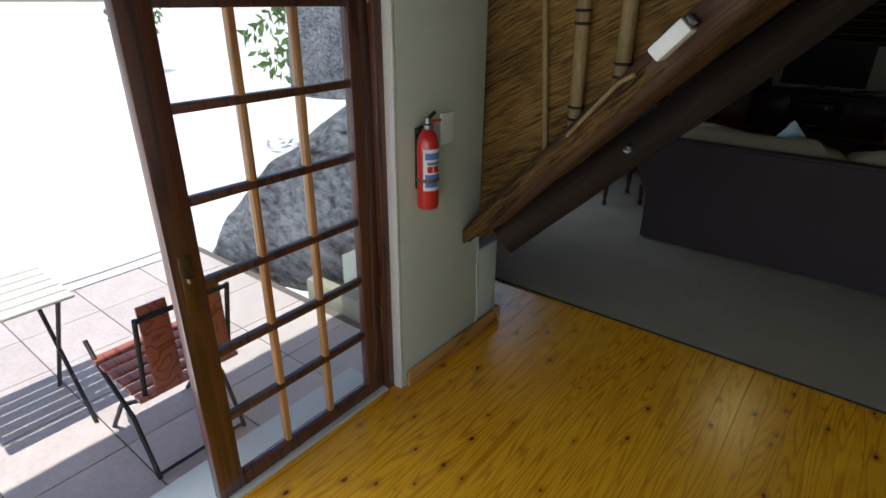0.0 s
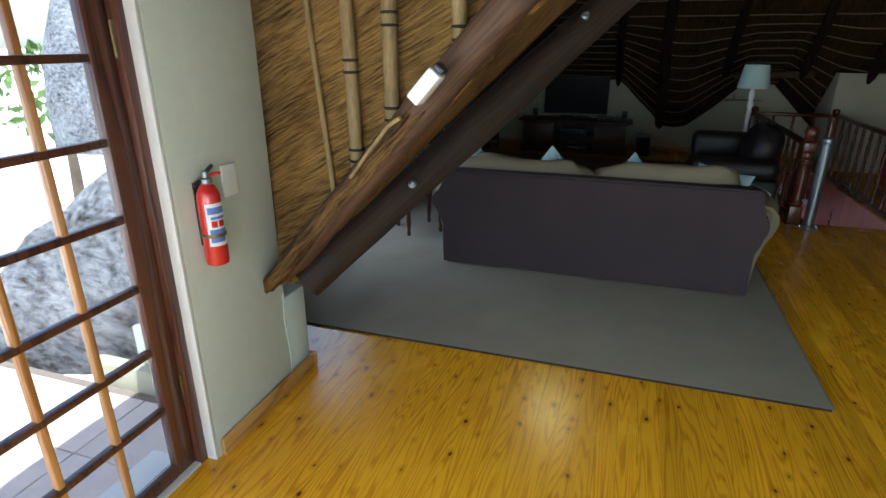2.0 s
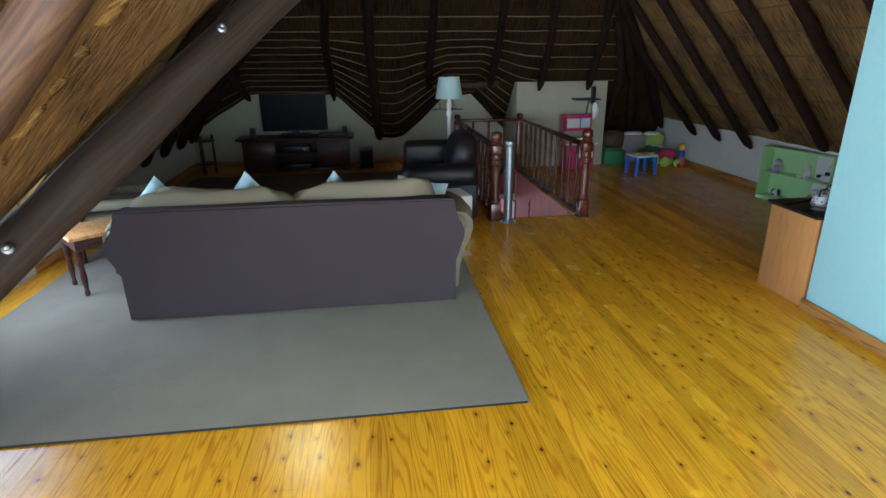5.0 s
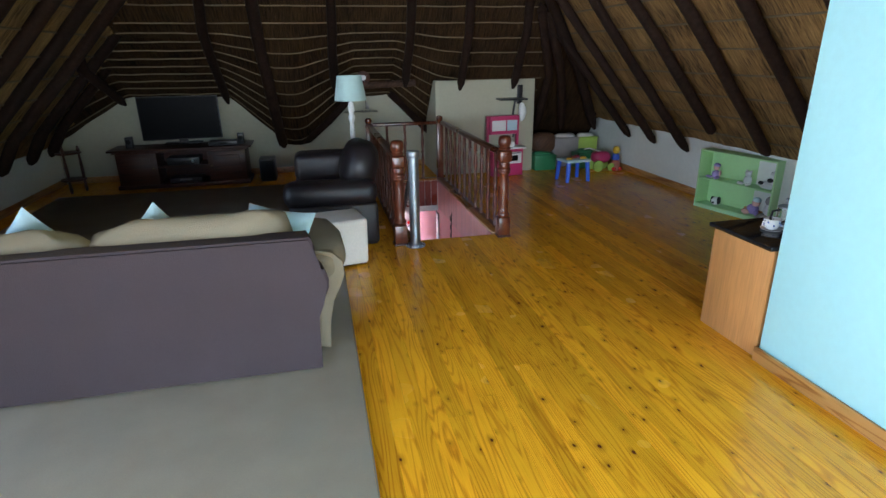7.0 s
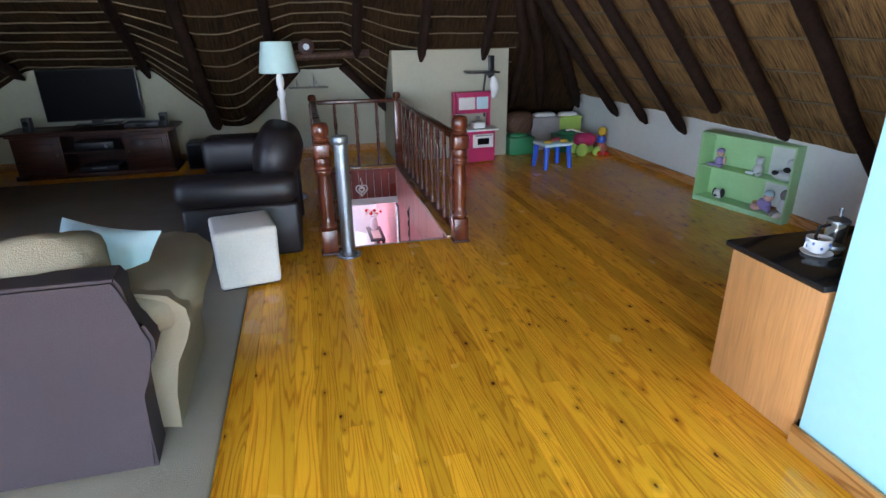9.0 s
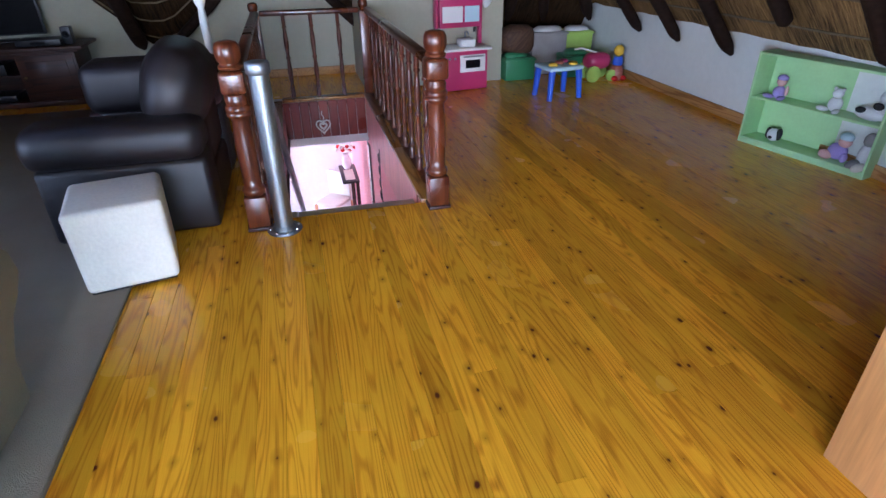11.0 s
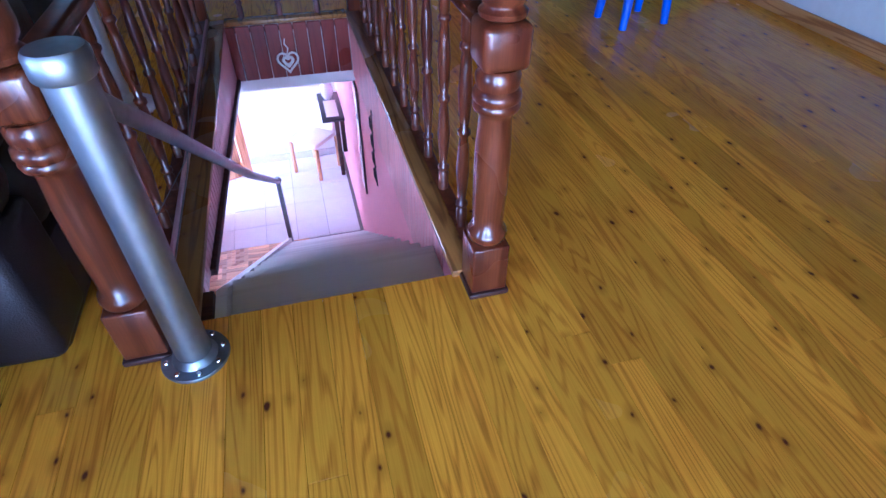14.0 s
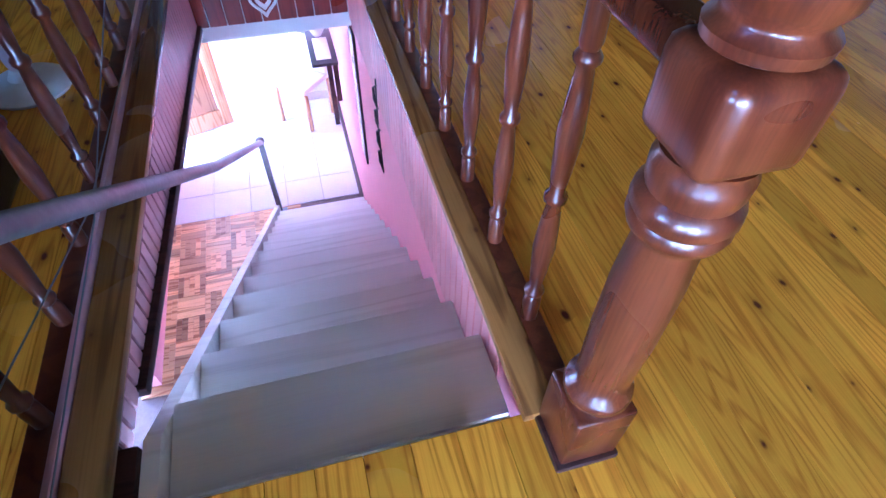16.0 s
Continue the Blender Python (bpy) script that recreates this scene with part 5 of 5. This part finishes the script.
part("rail", tube(B(), [(1.995, 6.235, 0.80), (2.01, 6.5, 0.60), (2.035, 8.0, -0.52), (2.05, 9.66, -1.66), (2.05, 9.72, -1.70)], 0.024, 14), STEEL, gr, smooth=60)
lp = part("lower_post", bx(B(), 2.028, 2.072, 9.69, 9.735, LOW + 0.01, -1.70, bev=0.008), STEEL, gr)
part("ball", blob(B(), (2.05, 9.712, -1.68), (0.036, 0.036, 0.036), 2, 16, 10), STEEL, lp)
part("foot_plate", bx(B(), 1.99, 2.11, 9.65, 9.77, LOW + 0.001, LOW + 0.012, bev=0.003), STEEL, lp)
solid("curb_bead", bx(B(), SX0 - 0.112, SX0 - 0.097, SY0 + 0.02, SY1 + 0.02, 0.001, 0.052, bev=0.003), PANELPINK, "pale pink bead along the edge board", "bead", "structure")
wire = thing("safety_wire", "thin steel wire strung along the stair balustrade", "wire")
for z0, z1 in ((0.06, 0.30), (0.30, 0.12)):
    part("strand", tube(B(), [(1.915, 6.36, z0), (1.955, 7.0, (z0 + z1) / 2 - 0.02), (1.935, 7.9, z1)], 0.002, 5), STEEL, wire)

heart = thing("heart_ornament", "pale wire heart ornament hung on the red-brown boarding", "ornament", pose(2.36, 8.972, -0.255))
def heart_pts(s):
    return [(s * 0.0625 * 16 * math.sin(t) ** 3 * 0.9, 0, s * 0.0625 * (13 * math.cos(t) - 5 * math.cos(2 * t) - 2 * math.cos(3 * t) - math.cos(4 * t))) for t in [2 * math.pi * k / 28 for k in range(29)]]
part("outer_loop", tube(B(), heart_pts(0.078), 0.008, 7), WHITEPLASTIC, heart)
part("inner_heart", tube(B(), heart_pts(0.036), 0.011, 7), WHITEPLASTIC, heart)
part("hanger", tube(B(), [(0, 0, 0.05), (0.012, 0, 0.09), (-0.008, 0, 0.12), (0, 0.0, 0.155)], 0.005, 6), WHITEPLASTIC, heart)

# ---- kitchenette behind the partition ----
kc = thing("kitchen_cabinet", "low honey pine kitchenette cabinet behind the aqua-tinted partition", "cabinet", pose(3.585, 3.705, 0))
part("side_panel", bx(B(), 0, 0.02, 0.0, 0.49, 0.002, 0.665, bev=0.002), PANEL, kc)
part("body", bx(B(), 0.021, 1.3, 0.01, 0.455, 0.08, 0.665), PANEL, kc)
for k in range(3):
    dd = part("door", bx(B(), 0.024 + 0.425 * k, 0.442 + 0.425 * k, 0.456, 0.475, 0.09, 0.655, bev=0.003), PANEL, kc)
    part("handle", bx(B(), 0.39 + 0.425 * k, 0.40 + 0.425 * k, 0.475, 0.495, 0.5, 0.60, bev=0.003), STEEL, dd)
part("kickboard", bx(B(), 0.021, 1.3, 0.01, 0.40, 0.002, 0.079), DARKWOOD, kc)
solid("worktop", bx(B(), 3.555, 4.9, 3.702, 4.215, 0.667, 0.694, bev=0.004), GRANITE, "polished black granite worktop on the pine cabinet", "worktop")
cup = thing("cup", "white porcelain cup with blue pattern on the granite worktop", "cup", pose(3.79, 3.97, 0.694) @ Matrix.Scale(0.87, 4))
part("saucer", lathe(B(), [(0.03, 0.0), (0.065, 0.008), (0.07, 0.014), (0.03, 0.006)], 24), PORCELAIN, cup)
part("bowl", lathe(B(), [(0.025, 0.008), (0.04, 0.02), (0.052, 0.05), (0.055, 0.085), (0.051, 0.084), (0.047, 0.05), (0.02, 0.02)], 24), PORCELAIN, cup, smooth=60)
part("handle", tube(B(), [(-0.05, 0.0, 0.07), (-0.075, 0.0, 0.07), (-0.08, 0, 0.045), (-0.045, 0, 0.03)], 0.005, 6), PORCELAIN, cup)
for k in range(9):
    a = k * 0.7
    part("blue_motif", blob(B(), (0.0525 * math.cos(a), 0.0525 * math.sin(a), 0.045 + 0.02 * (k % 2)), (0.006, 0.006, 0.008), 2, 8, 6), LABELBLUE, cup)
kt = thing("coffee_press", "glass coffee press with black handle and steel lid", "coffee press", pose(3.88, 3.98, 0.694) @ Matrix.Scale(0.87, 4))
part("jug", lathe(B(), [(0.045, 0.002), (0.048, 0.01), (0.048, 0.15), (0.046, 0.15), (0.045, 0.012)], 24), GLASS, kt)
part("lid", lathe(B(), [(0.05, 0.15), (0.05, 0.16), (0.03, 0.172), (0.006, 0.176), (0.005, 0.2), (0.012, 0.205), (0.008, 0.22)], 20), STEEL, kt)
part("band", lathe(B(), [(0.0485, 0.02), (0.05, 0.022), (0.05, 0.035), (0.0485, 0.037)], 24), STEEL, kt)
part("handle", tube(B(), [(-0.045, 0.0, 0.14), (-0.095, 0.01, 0.13), (-0.105, 0.01, 0.08), (-0.085, 0.0, 0.03), (-0.048, 0, 0.025)], 0.008, 8), BLACKPLASTIC, kt)

# ---- play corner ----
m_sh = Matrix.Translation((5.42, 6.80, 0)) @ Euler((0, 0, radians(-77.2))).to_matrix().to_4x4()
shelf = thing("toy_bookshelf", "apple green open bookshelf with soft toys on two shelves", "bookshelf", m_sh)
W, D, HH = 0.925, 0.20, 0.665
part("side", bx(B(), 0, 0.016, 0, D, 0.0, HH, bev=0.002), GREEN, shelf)
part("side", bx(B(), W - 0.016, W, 0, D, 0.0, HH, bev=0.002), GREEN, shelf)
for z in (0.03, 0.335, 0.645):
    part("shelf_board", bx(B(), 0.0165, W - 0.0165, 0.004, D - 0.008, z, z + 0.016, bev=0.002), GREEN, shelf)
part("back_panel", bx(B(), 0.0165, W - 0.0165, D - 0.007, D - 0.002, 0.01, 0.655), GREEN, shelf)
part("kick_strip", bx(B(), 0.0165, W - 0.0165, 0.004, 0.02, 0.0, 0.03), GREEN, shelf)


def plush(name, label, u, z, s, parts_list):
    b = B()
    mats = []
    for c, r, mm in parts_list:
        n0 = len(b.faces)
        blob(b, Vector(c) * s, Vector(r) * s, 2, 12, 8)
        if mm not in mats:
            mats.append(mm)
        b.faces.ensure_lookup_table()
        for f in b.faces[n0:]:
            f.material_index = mats.index(mm)
    return solid(name, b, mats, label, "soft toy", group="toys on the green shelf", at=m_sh @ pose(u, 0.085, z), smooth=60)


plush("doll", "small lilac rag doll with knitted cap sitting on the shelf", 0.17, 0.351, 0.13, [((0, 0, 0.35), (0.35, 0.3, 0.36), LILAC), ((0, 0, 0.95), (0.26, 0.26, 0.28), SKIN), ((0, 0.02, 1.12), (0.28, 0.28, 0.2), LILAC), ((-0.4, -0.3, 0.12), (0.35, 0.14, 0.12), LILAC), ((0.35, -0.3, 0.12), (0.14, 0.35, 0.12), LILAC), ((0.4, 0, 0.5), (0.1, 0.1, 0.28), SKIN)])
plush("teddy_bear", "white plush bear sitting on the upper shelf", 0.57, 0.351, 0.13, [((0, 0, 0.4), (0.34, 0.32, 0.4), WHITEPLUSH), ((0.02, -0.05, 0.95), (0.26, 0.26, 0.25), WHITEPLUSH), ((-0.2, 0, 1.15), (0.09, 0.08, 0.1), WHITEPLUSH), ((0.2, 0, 1.15), (0.09, 0.08, 0.1), WHITEPLUSH), ((-0.42, -0.3, 0.13), (0.34, 0.13, 0.13), WHITEPLUSH), ((0.3, -0.35, 0.13), (0.13, 0.34, 0.13), WHITEPLUSH)])
plush("toy_cow", "black and white plush cow lying on the upper shelf", 0.80, 0.351, 0.17, [((0, 0, 0.25), (0.6, 0.3, 0.25), WHITEPLUSH), ((0.32, 0, 0.55), (0.25, 0.22, 0.3), WHITEPLUSH), ((0.35, -0.05, 0.95), (0.22, 0.22, 0.22), WHITEPLUSH), ((0.25, -0.2, 0.6), (0.2, 0.08, 0.14), BLACKPLUSH), ((-0.3, -0.2, 0.36), (0.2, 0.13, 0.12), BLACKPLUSH), ((0.48, -0.02, 1.1), (0.12, 0.06, 0.08), BLACKPLUSH)])
plush("toy_dog", "small black and white plush dog on the lower shelf", 0.22, 0.046, 0.12, [((0, 0, 0.4), (0.42, 0.36, 0.4), WHITEPLUSH), ((-0.32, -0.05, 0.45), (0.16, 0.2, 0.36), BLACKPLUSH), ((0.34, -0.02, 0.5), (0.18, 0.2, 0.38), BLACKPLUSH), ((0.02, -0.36, 0.3), (0.12, 0.08, 0.1), BLACKPLUSH)])
plush("doll", "pink and blue rag doll with a turquoise cap", 0.70, 0.046, 0.16, [((-0.1, 0, 0.4), (0.4, 0.3, 0.36), LILAC), ((0.08, 0, 0.85), (0.26, 0.24, 0.26), SKIN), ((0.1, 0, 1.05), (0.27, 0.25, 0.2), SKYCLOTH), ((-0.45, -0.2, 0.2), (0.3, 0.18, 0.2), SKIN), ((0.3, -0.2, 0.25), (0.14, 0.2, 0.2), LILAC)])
plush("toy_rabbit", "grey and white long-limbed plush rabbit slumped on the lower shelf", 0.86, 0.046, 0.17, [((0, 0, 0.5), (0.3, 0.28, 0.5), WHITEPLUSH), ((0, 0, 1.1), (0.25, 0.24, 0.3), GREYPLUSH), ((-0.15, -0.4, 0.2), (0.18, 0.5, 0.16), GREYPLUSH), ((0.12, -0.5, 0.14), (0.18, 0.45, 0.16), SUEDE)])

kit = thing("toy_kitchen", "pink and white toy kitchen unit with oven against the cream wall", "toy kitchen", pose(3.84, 9.06, 0, 0, 0, 6))
part("base", bx(B(), -0.24, 0.24, -0.13, 0.13, 0.01, 0.40, bev=0.010), PINKTOY, kit)
part("counter", bx(B(), -0.27, 0.27, -0.17, 0.14, 0.401, 0.425, bev=0.006), WHITEPLASTIC, kit)
ov = part("oven_door", bx(B(), -0.07, 0.21, -0.145, -0.131, 0.19, 0.36, bev=0.006), WHITEPLASTIC, kit)
part("oven_window", bx(B(), -0.01, 0.15, -0.149, -0.1455, 0.23, 0.31, bev=0.003), SCREEN, ov)
part("oven_handle", tube(B(), [(-0.04, -0.165, 0.345), (0.18, -0.165, 0.345)], 0.007, 7), STEEL, ov)
for s in (-0.255, 0.225):
    part("upright", bx(B(), s, s + 0.03, 0.06, 0.13, 0.426, 0.86, bev=0.006), PINKTOY, kit)
part("upper_cupboard", bx(B(), -0.224, 0.224, 0.02, 0.13, 0.60, 0.86, bev=0.006), PINKTOY, kit)
part("microwave_door", bx(B(), -0.20, 0.02, 0.008, 0.019, 0.65, 0.80, bev=0.004), WHITEPLASTIC, kit)
part("cupboard_door", bx(B(), 0.04, 0.20, 0.008, 0.019, 0.65, 0.80, bev=0.004), SKYCLOTH, kit)
part("sink", bx(B(), -0.04, 0.12, -0.10, 0.04, 0.4255, 0.50, bev=0.015), WHITEPLASTIC, kit)
part("tap", tube(B(), [(0.07, 0.07, 0.426), (0.07, 0.07, 0.55), (0.07, 0.0, 0.56), (0.07, -0.02, 0.53)], 0.008, 7), STEEL, kit)
for x in (-0.18, -0.12):
    part("knob", lathe(B(), [(0.013, 0), (0.011, 0.012)], 10), STEEL, kit, "", pose(x, -0.131, 0.33, 90))
br = thing("tv_bracket", "black folding wall bracket with platform on the cream wall", "bracket", pose(4.12, 9.296, 1.03))
part("wall_plate", bx(B(), -0.03, 0.05, -0.025, 0.0, -0.02, 0.25, bev=0.004), BLACKPLASTIC, br)
part("platform", bx(B(), -0.36, 0.04, -0.28, -0.03, 0.05, 0.072, bev=0.005), BLACKPLASTIC, br)
part("arm", tube(B(), [(-0.02, -0.03, 0.02), (-0.12, -0.14, 0.05)], 0.018, 8), BLACKPLASTIC, br)
part("cable", tube(B(), [(-0.08, -0.08, 0.05), (-0.10, -0.06, -0.15), (-0.07, -0.05, -0.35), (-0.09, -0.06, -0.50)], 0.014, 7), BLACKPLASTIC, br)
bag = solid("plastic_bag", blob(B(), (0, 0, 0), (0.06, 0.05, 0.14), 2, 16, 12, 0.35), WHITEPLASTIC, "crumpled white plastic bag hung on the bracket", "bag", at=pose(4.15, 9.22, 0.90), smooth=60)
tt = thing("toy_table", "small play table with blue legs and colourful top", "play table", pose(4.66, 8.46, 0, 0, 0, 8))
part("tabletop", bx(B(), -0.19, 0.19, -0.16, 0.16, 0.27, 0.31, bev=0.02, seg=3), SKYCLOTH, tt)
for c, mm in (((-0.1, -0.05), YELLOWTOY), ((0.02, 0.03), SLATWOOD), ((0.12, -0.06), YELLOWTOY), ((0.1, 0.08), PINKTOY)):
    part("game_piece", lathe(B(), [(0.045, 0.31), (0.045, 0.325), (0.03, 0.335)], 14, *c), mm, tt)
for sx in (-1, 1):
    for sy in (-1, 1):
        part("leg", tube(B(), [(sx * 0.17, sy * 0.14, 0.0), (sx * 0.15, sy * 0.12, 0.28)], [0.026, 0.034], 10), BLUETOY, tt)
for x, y, w, d, h, mm, lbl in ((4.56, 9.35, 0.34, 0.30, 0.24, GREENTOY, "dark green plastic toy crate on the floor"), (5.25, 9.30, 0.34, 0.28, 0.24, GREENTOY, "green plastic toy crate on the floor"), (4.98, 9.55, 0.42, 0.30, 0.46, GREYPLUSH, "cloudy grey storage box full of toys"), (5.38, 9.62, 0.36, 0.26, 0.44, LIMETOY, "lime green storage box with toys")):
    t = thing("storage_box", lbl, "storage box", pose(x, y, 0), "toy storage boxes")
    b = B()
    bx(b, -w / 2, w / 2, -d / 2, d / 2, 0.002, h, bev=0.012)
    part("body", b, mm, t)
    part("rim", bx(B(), -w / 2 - 0.012, w / 2 + 0.012, -d / 2 - 0.012, d / 2 + 0.012, h - 0.03, h - 0.012, bev=0.005), mm, t)
    part("contents", blob(B(), (0, 0, h), (w * 0.42, d * 0.4, 0.05), 2.4, 16, 8, 0.3), mm if h < 0.3 else WHITEPLASTIC, t)
bas = solid("basket", blob(B(), (0, 0, 0.16), (0.20, 0.17, 0.16), 2.8, 20, 12, 0.1), BEAM, "brown woven basket on top of the crate", "basket", at=pose(4.58, 9.42, 0.24), smooth=60)
ro = thing("ride_on_toy", "pink toy pram with lime wheel on the floor", "toy pram", pose(5.38, 9.02, 0))
part("body", blob(B(), (0, 0, 0.20), (0.15, 0.11, 0.09), 2.6, 18, 10), PINKTOY, ro)
for x, r in ((-0.10, 0.085), (0.12, 0.06)):
    for y in (-0.12, 0.10):
        wh = part("wheel", lathe(B(), [(r, 0), (r, 0.03), (r * 0.5, 0.036)], 18), LIMETOY, ro, "", pose(x, y, r, 90))
part("handle", tube(B(), [(0.1, 0, 0.25), (-0.2, 0, 0.34), (-0.28, 0.0, 0.33)], 0.010, 7), WHITEPLASTIC, ro)
td = thing("stacking_toy", "red and yellow stacking toy figure on the floor", "toy", pose(5.58, 8.92, 0))
part("base", lathe(B(), [(0.06, 0.0), (0.075, 0.03), (0.07, 0.12), (0.05, 0.16)], 16), SLATWOOD, td)
part("middle", lathe(B(), [(0.05, 0.161), (0.06, 0.19), (0.045, 0.25)], 16), BLUETOY, td)
part("head", blob(B(), (0, 0, 0.31), (0.055, 0.055, 0.06), 2, 16, 10), YELLOWTOY, td)
for x in (-0.05, 0.05):
    part("foot", blob(B(), (x, -0.06, 0.03), (0.035, 0.05, 0.03), 2, 12, 8), RED, td)

# ---- things seen downstairs ----
ld = thing("door_2", "honey wood panelled door standing open in the room below", "door", pose(1.66, 11.25, LOW, 0, 0, 199), kind="structure")
part("stile", bx(B(), 0.0, 0.10, 0, 0.04, 0.01, 2.0, bev=0.004), HONEYWOOD, ld)
part("stile", bx(B(), 0.72, 0.82, 0, 0.04, 0.01, 2.0, bev=0.004), HONEYWOOD, ld)
for z0, z1 in ((0.01, 0.20), (0.92, 1.02), (1.88, 2.0)):
    part("rail", bx(B(), 0.101, 0.719, 0.002, 0.038, z0, z1, bev=0.004), HONEYWOOD, ld)
part("panel", bx(B(), 0.11, 0.71, 0.012, 0.028, 0.20, 0.92, bev=0.006), HONEYWOOD, ld)
part("pane", bx(B(), 0.11, 0.71, 0.017, 0.023, 1.02, 1.88), GLASS, ld)
part("handle", tube(B(), [(0.06, -0.05, 1.0), (0.18, -0.05, 1.0)], 0.008, 7), BRASS, ld)
part("door_stop", bx(B(), 0.12, 0.62, -0.10, -0.02, 0.005, 0.09, bev=0.02), SUEDE, ld, "cream draught stopper")
dc = thing("dining_chair", "wooden chair with pale upholstered seat in the room below", "chair", pose(2.455, 11.13, LOW, 0, 0, -43))
part("seat", bx(B(), -0.19, 0.19, -0.20, 0.20, 0.42, 0.48, bev=0.02), SUEDE, dc)
part("backrest", bx(B(), -0.20, 0.20, 0.15, 0.185, 0.49, 0.86, bev=0.015), SUEDE, dc)
for sx in (-0.19, 0.19):
    for sy in (-0.19, 0.19):
        part("leg", bx(B(), sx - 0.018, sx + 0.018, sy - 0.018, sy + 0.018, 0.0, 0.42, bev=0.004), HONEYWOOD, dc)
ft = thing("wall_table", "narrow black wall table holding a vase of flowers", "table", pose(2.69, 10.68, LOW))
part("top", bx(B(), -0.12, 0.11, -0.33, 0.33, 1.015, 1.045, bev=0.005), BLACKPLASTIC, ft)
part("cloth", bx(B(), -0.07, 0.06, -0.26, 0.12, 1.0455, 1.049, bev=0.001), SUEDE, ft, "white runner on the black top")
part("leg", bx(B(), 0.03, 0.08, 0.22, 0.27, 0.0, 1.0149, bev=0.006), DARKWOOD, ft)
part("leg", bx(B(), 0.06, 0.105, -0.28, -0.24, 0.62, 1.0149, bev=0.006), DARKWOOD, ft)
vs_ = thing("vase", "white vase with red and white dried flowers", "vase", pose(2.68, 10.86, LOW + 1.0455))
part("body", lathe(B(), [(0.04, 0), (0.07, 0.06), (0.06, 0.15), (0.035, 0.20), (0.045, 0.22)], 18), PORCELAIN, vs_)
for k in range(14):
    a, r = k * 2.4, 0.03 + 0.008 * k
    part("flower", blob(B(), (r * math.cos(a), r * math.sin(a), 0.27 + 0.012 * (k % 5)), (0.03, 0.03, 0.025), 2, 8, 6, 0.3), RED if k % 2 else SUEDE, vs_)
mir = thing("wall_mirror", "narrow dark-framed mirror on the pink stair wall", "mirror", pose(2.812, 9.04, -0.97))
part("mirror_frame", bx(B(), -0.012, 0.0, -0.10, 0.10, -0.48, 0.48, bev=0.006), DARKWOOD, mir)
part("mirror_glass", bx(B(), -0.0145, -0.0123, -0.07, 0.07, -0.45, 0.45), CHROME, mir)
orn = thing("metal_wall_ornament", "black wrought metal leaf ornament on the pink stair wall", "ornament", pose(2.79, 8.07, -0.52))
for k in range(4):
    z = 0.18 - 0.12 * k
    part("leaf", tube(B(), [(0, -0.025, z + 0.085), (-0.01, 0.022, z + 0.045), (-0.012, 0.0, z), (-0.004, -0.025, z - 0.045)], [0.003, 0.006, 0.007, 0.002], 7), IRON, orn)
part("stem", tube(B(), [(0.0, 0, 0.28), (-0.004, 0.012, 0.0), (0, 0, -0.26)], 0.004, 6), IRON, orn)
solid("lower_skirting", bx(B(), -1.19, SX1 + 0.008, 11.432, 11.449, LOW + 0.001, LOW + 0.09, bev=0.004), LAMPWHITE, "white skirting board in the room below", "skirting board", "structure")
# ---- floor boards, tiles and blocks: last, in loops ----
def plank_runs(x):
    """Board ends along one row, seeded by the row."""
    rnd = random.Random(int((x + 10) * 1000))
    y = SY - rnd.uniform(0.0, 3.4)
    while y < NY:
        ln = rnd.choice((3.6, 4.2, 4.8, 5.4))
        yield max(y, SY), min(y + ln, NY)
        y += ln


PW = 0.0965
me_p = mesh_of("plank", bx(B(), 0.0004, PW - 0.0004, 0, 1, -0.02, 0.0, bev=0.0007, seg=1), PINE)
far = B()
placed = 0
x = WX
while x < EX - 0.02:
    w = min(PW, EX - x)
    for ya, yb in plank_runs(x):
        spans = [(ya, yb)]
        if SX0 - 0.02 - w < x < SX1 + 0.02 - 0.01:
            spans = [(ya, min(yb, SY0)), (max(ya, SY1 + 0.01), yb)]
        if x < -1.62:
            spans = [(max(p, 2.2), q) for p, q in spans]
        for p, q in spans:
            if q - p < 0.02:
                continue
            if 0.1 < x < 4.6 and p < 8.2 and q > 0.9 and placed < 300:
                ob = new("plank", me_p)
                ob.parent = slab
                ob.matrix_basis = Matrix.Translation((x, p + 0.0003, 0)) @ Matrix.Diagonal((w / PW, q - p - 0.0006, 1, 1))
                placed += 1
            else:
                bx(far, x + 0.0007, x + w - 0.0007, p + 0.0006, q - 0.0006, -0.02, 0.0)
    x += PW
fp = part("far_planks", far, PINE, slab, "orange varnished pine boards")
tagged(fp, kind="stuff")
me_tile = mesh_of("tile", bx(B(), 0.0015, 0.3285, 0.0015, 0.3285, -0.012, 0.0, bev=0.0015, seg=1), TILE)
for i in range(12):
    for j in range(5):
        ob = new("tile", me_tile)
        ob.parent, ob.matrix_basis = lf, pose(-1.18 + 0.33 * i, 9.797 + 0.33 * j, LOW)
FW = 0.042
me_bl = mesh_of("parquet_block", bx(B(), 0.0005, FW - 0.0005, 0.0005, FW * 5 - 0.0005, -0.012, 0.0, bev=0.001, seg=1), PARQUET)
for i in range(6):
    for j in range(8):
        for k in range(5):
            x0, y0 = 0.97 + FW * 5 * i, 8.115 + FW * 5 * j
            ob = new("parquet_block", me_bl)
            ob.parent = lf
            ob.matrix_basis = pose(x0 + FW * k, y0, LOW) if (i + j) % 2 else pose(x0 + FW * 5, y0 + FW * k, LOW, 0, 0, 90)
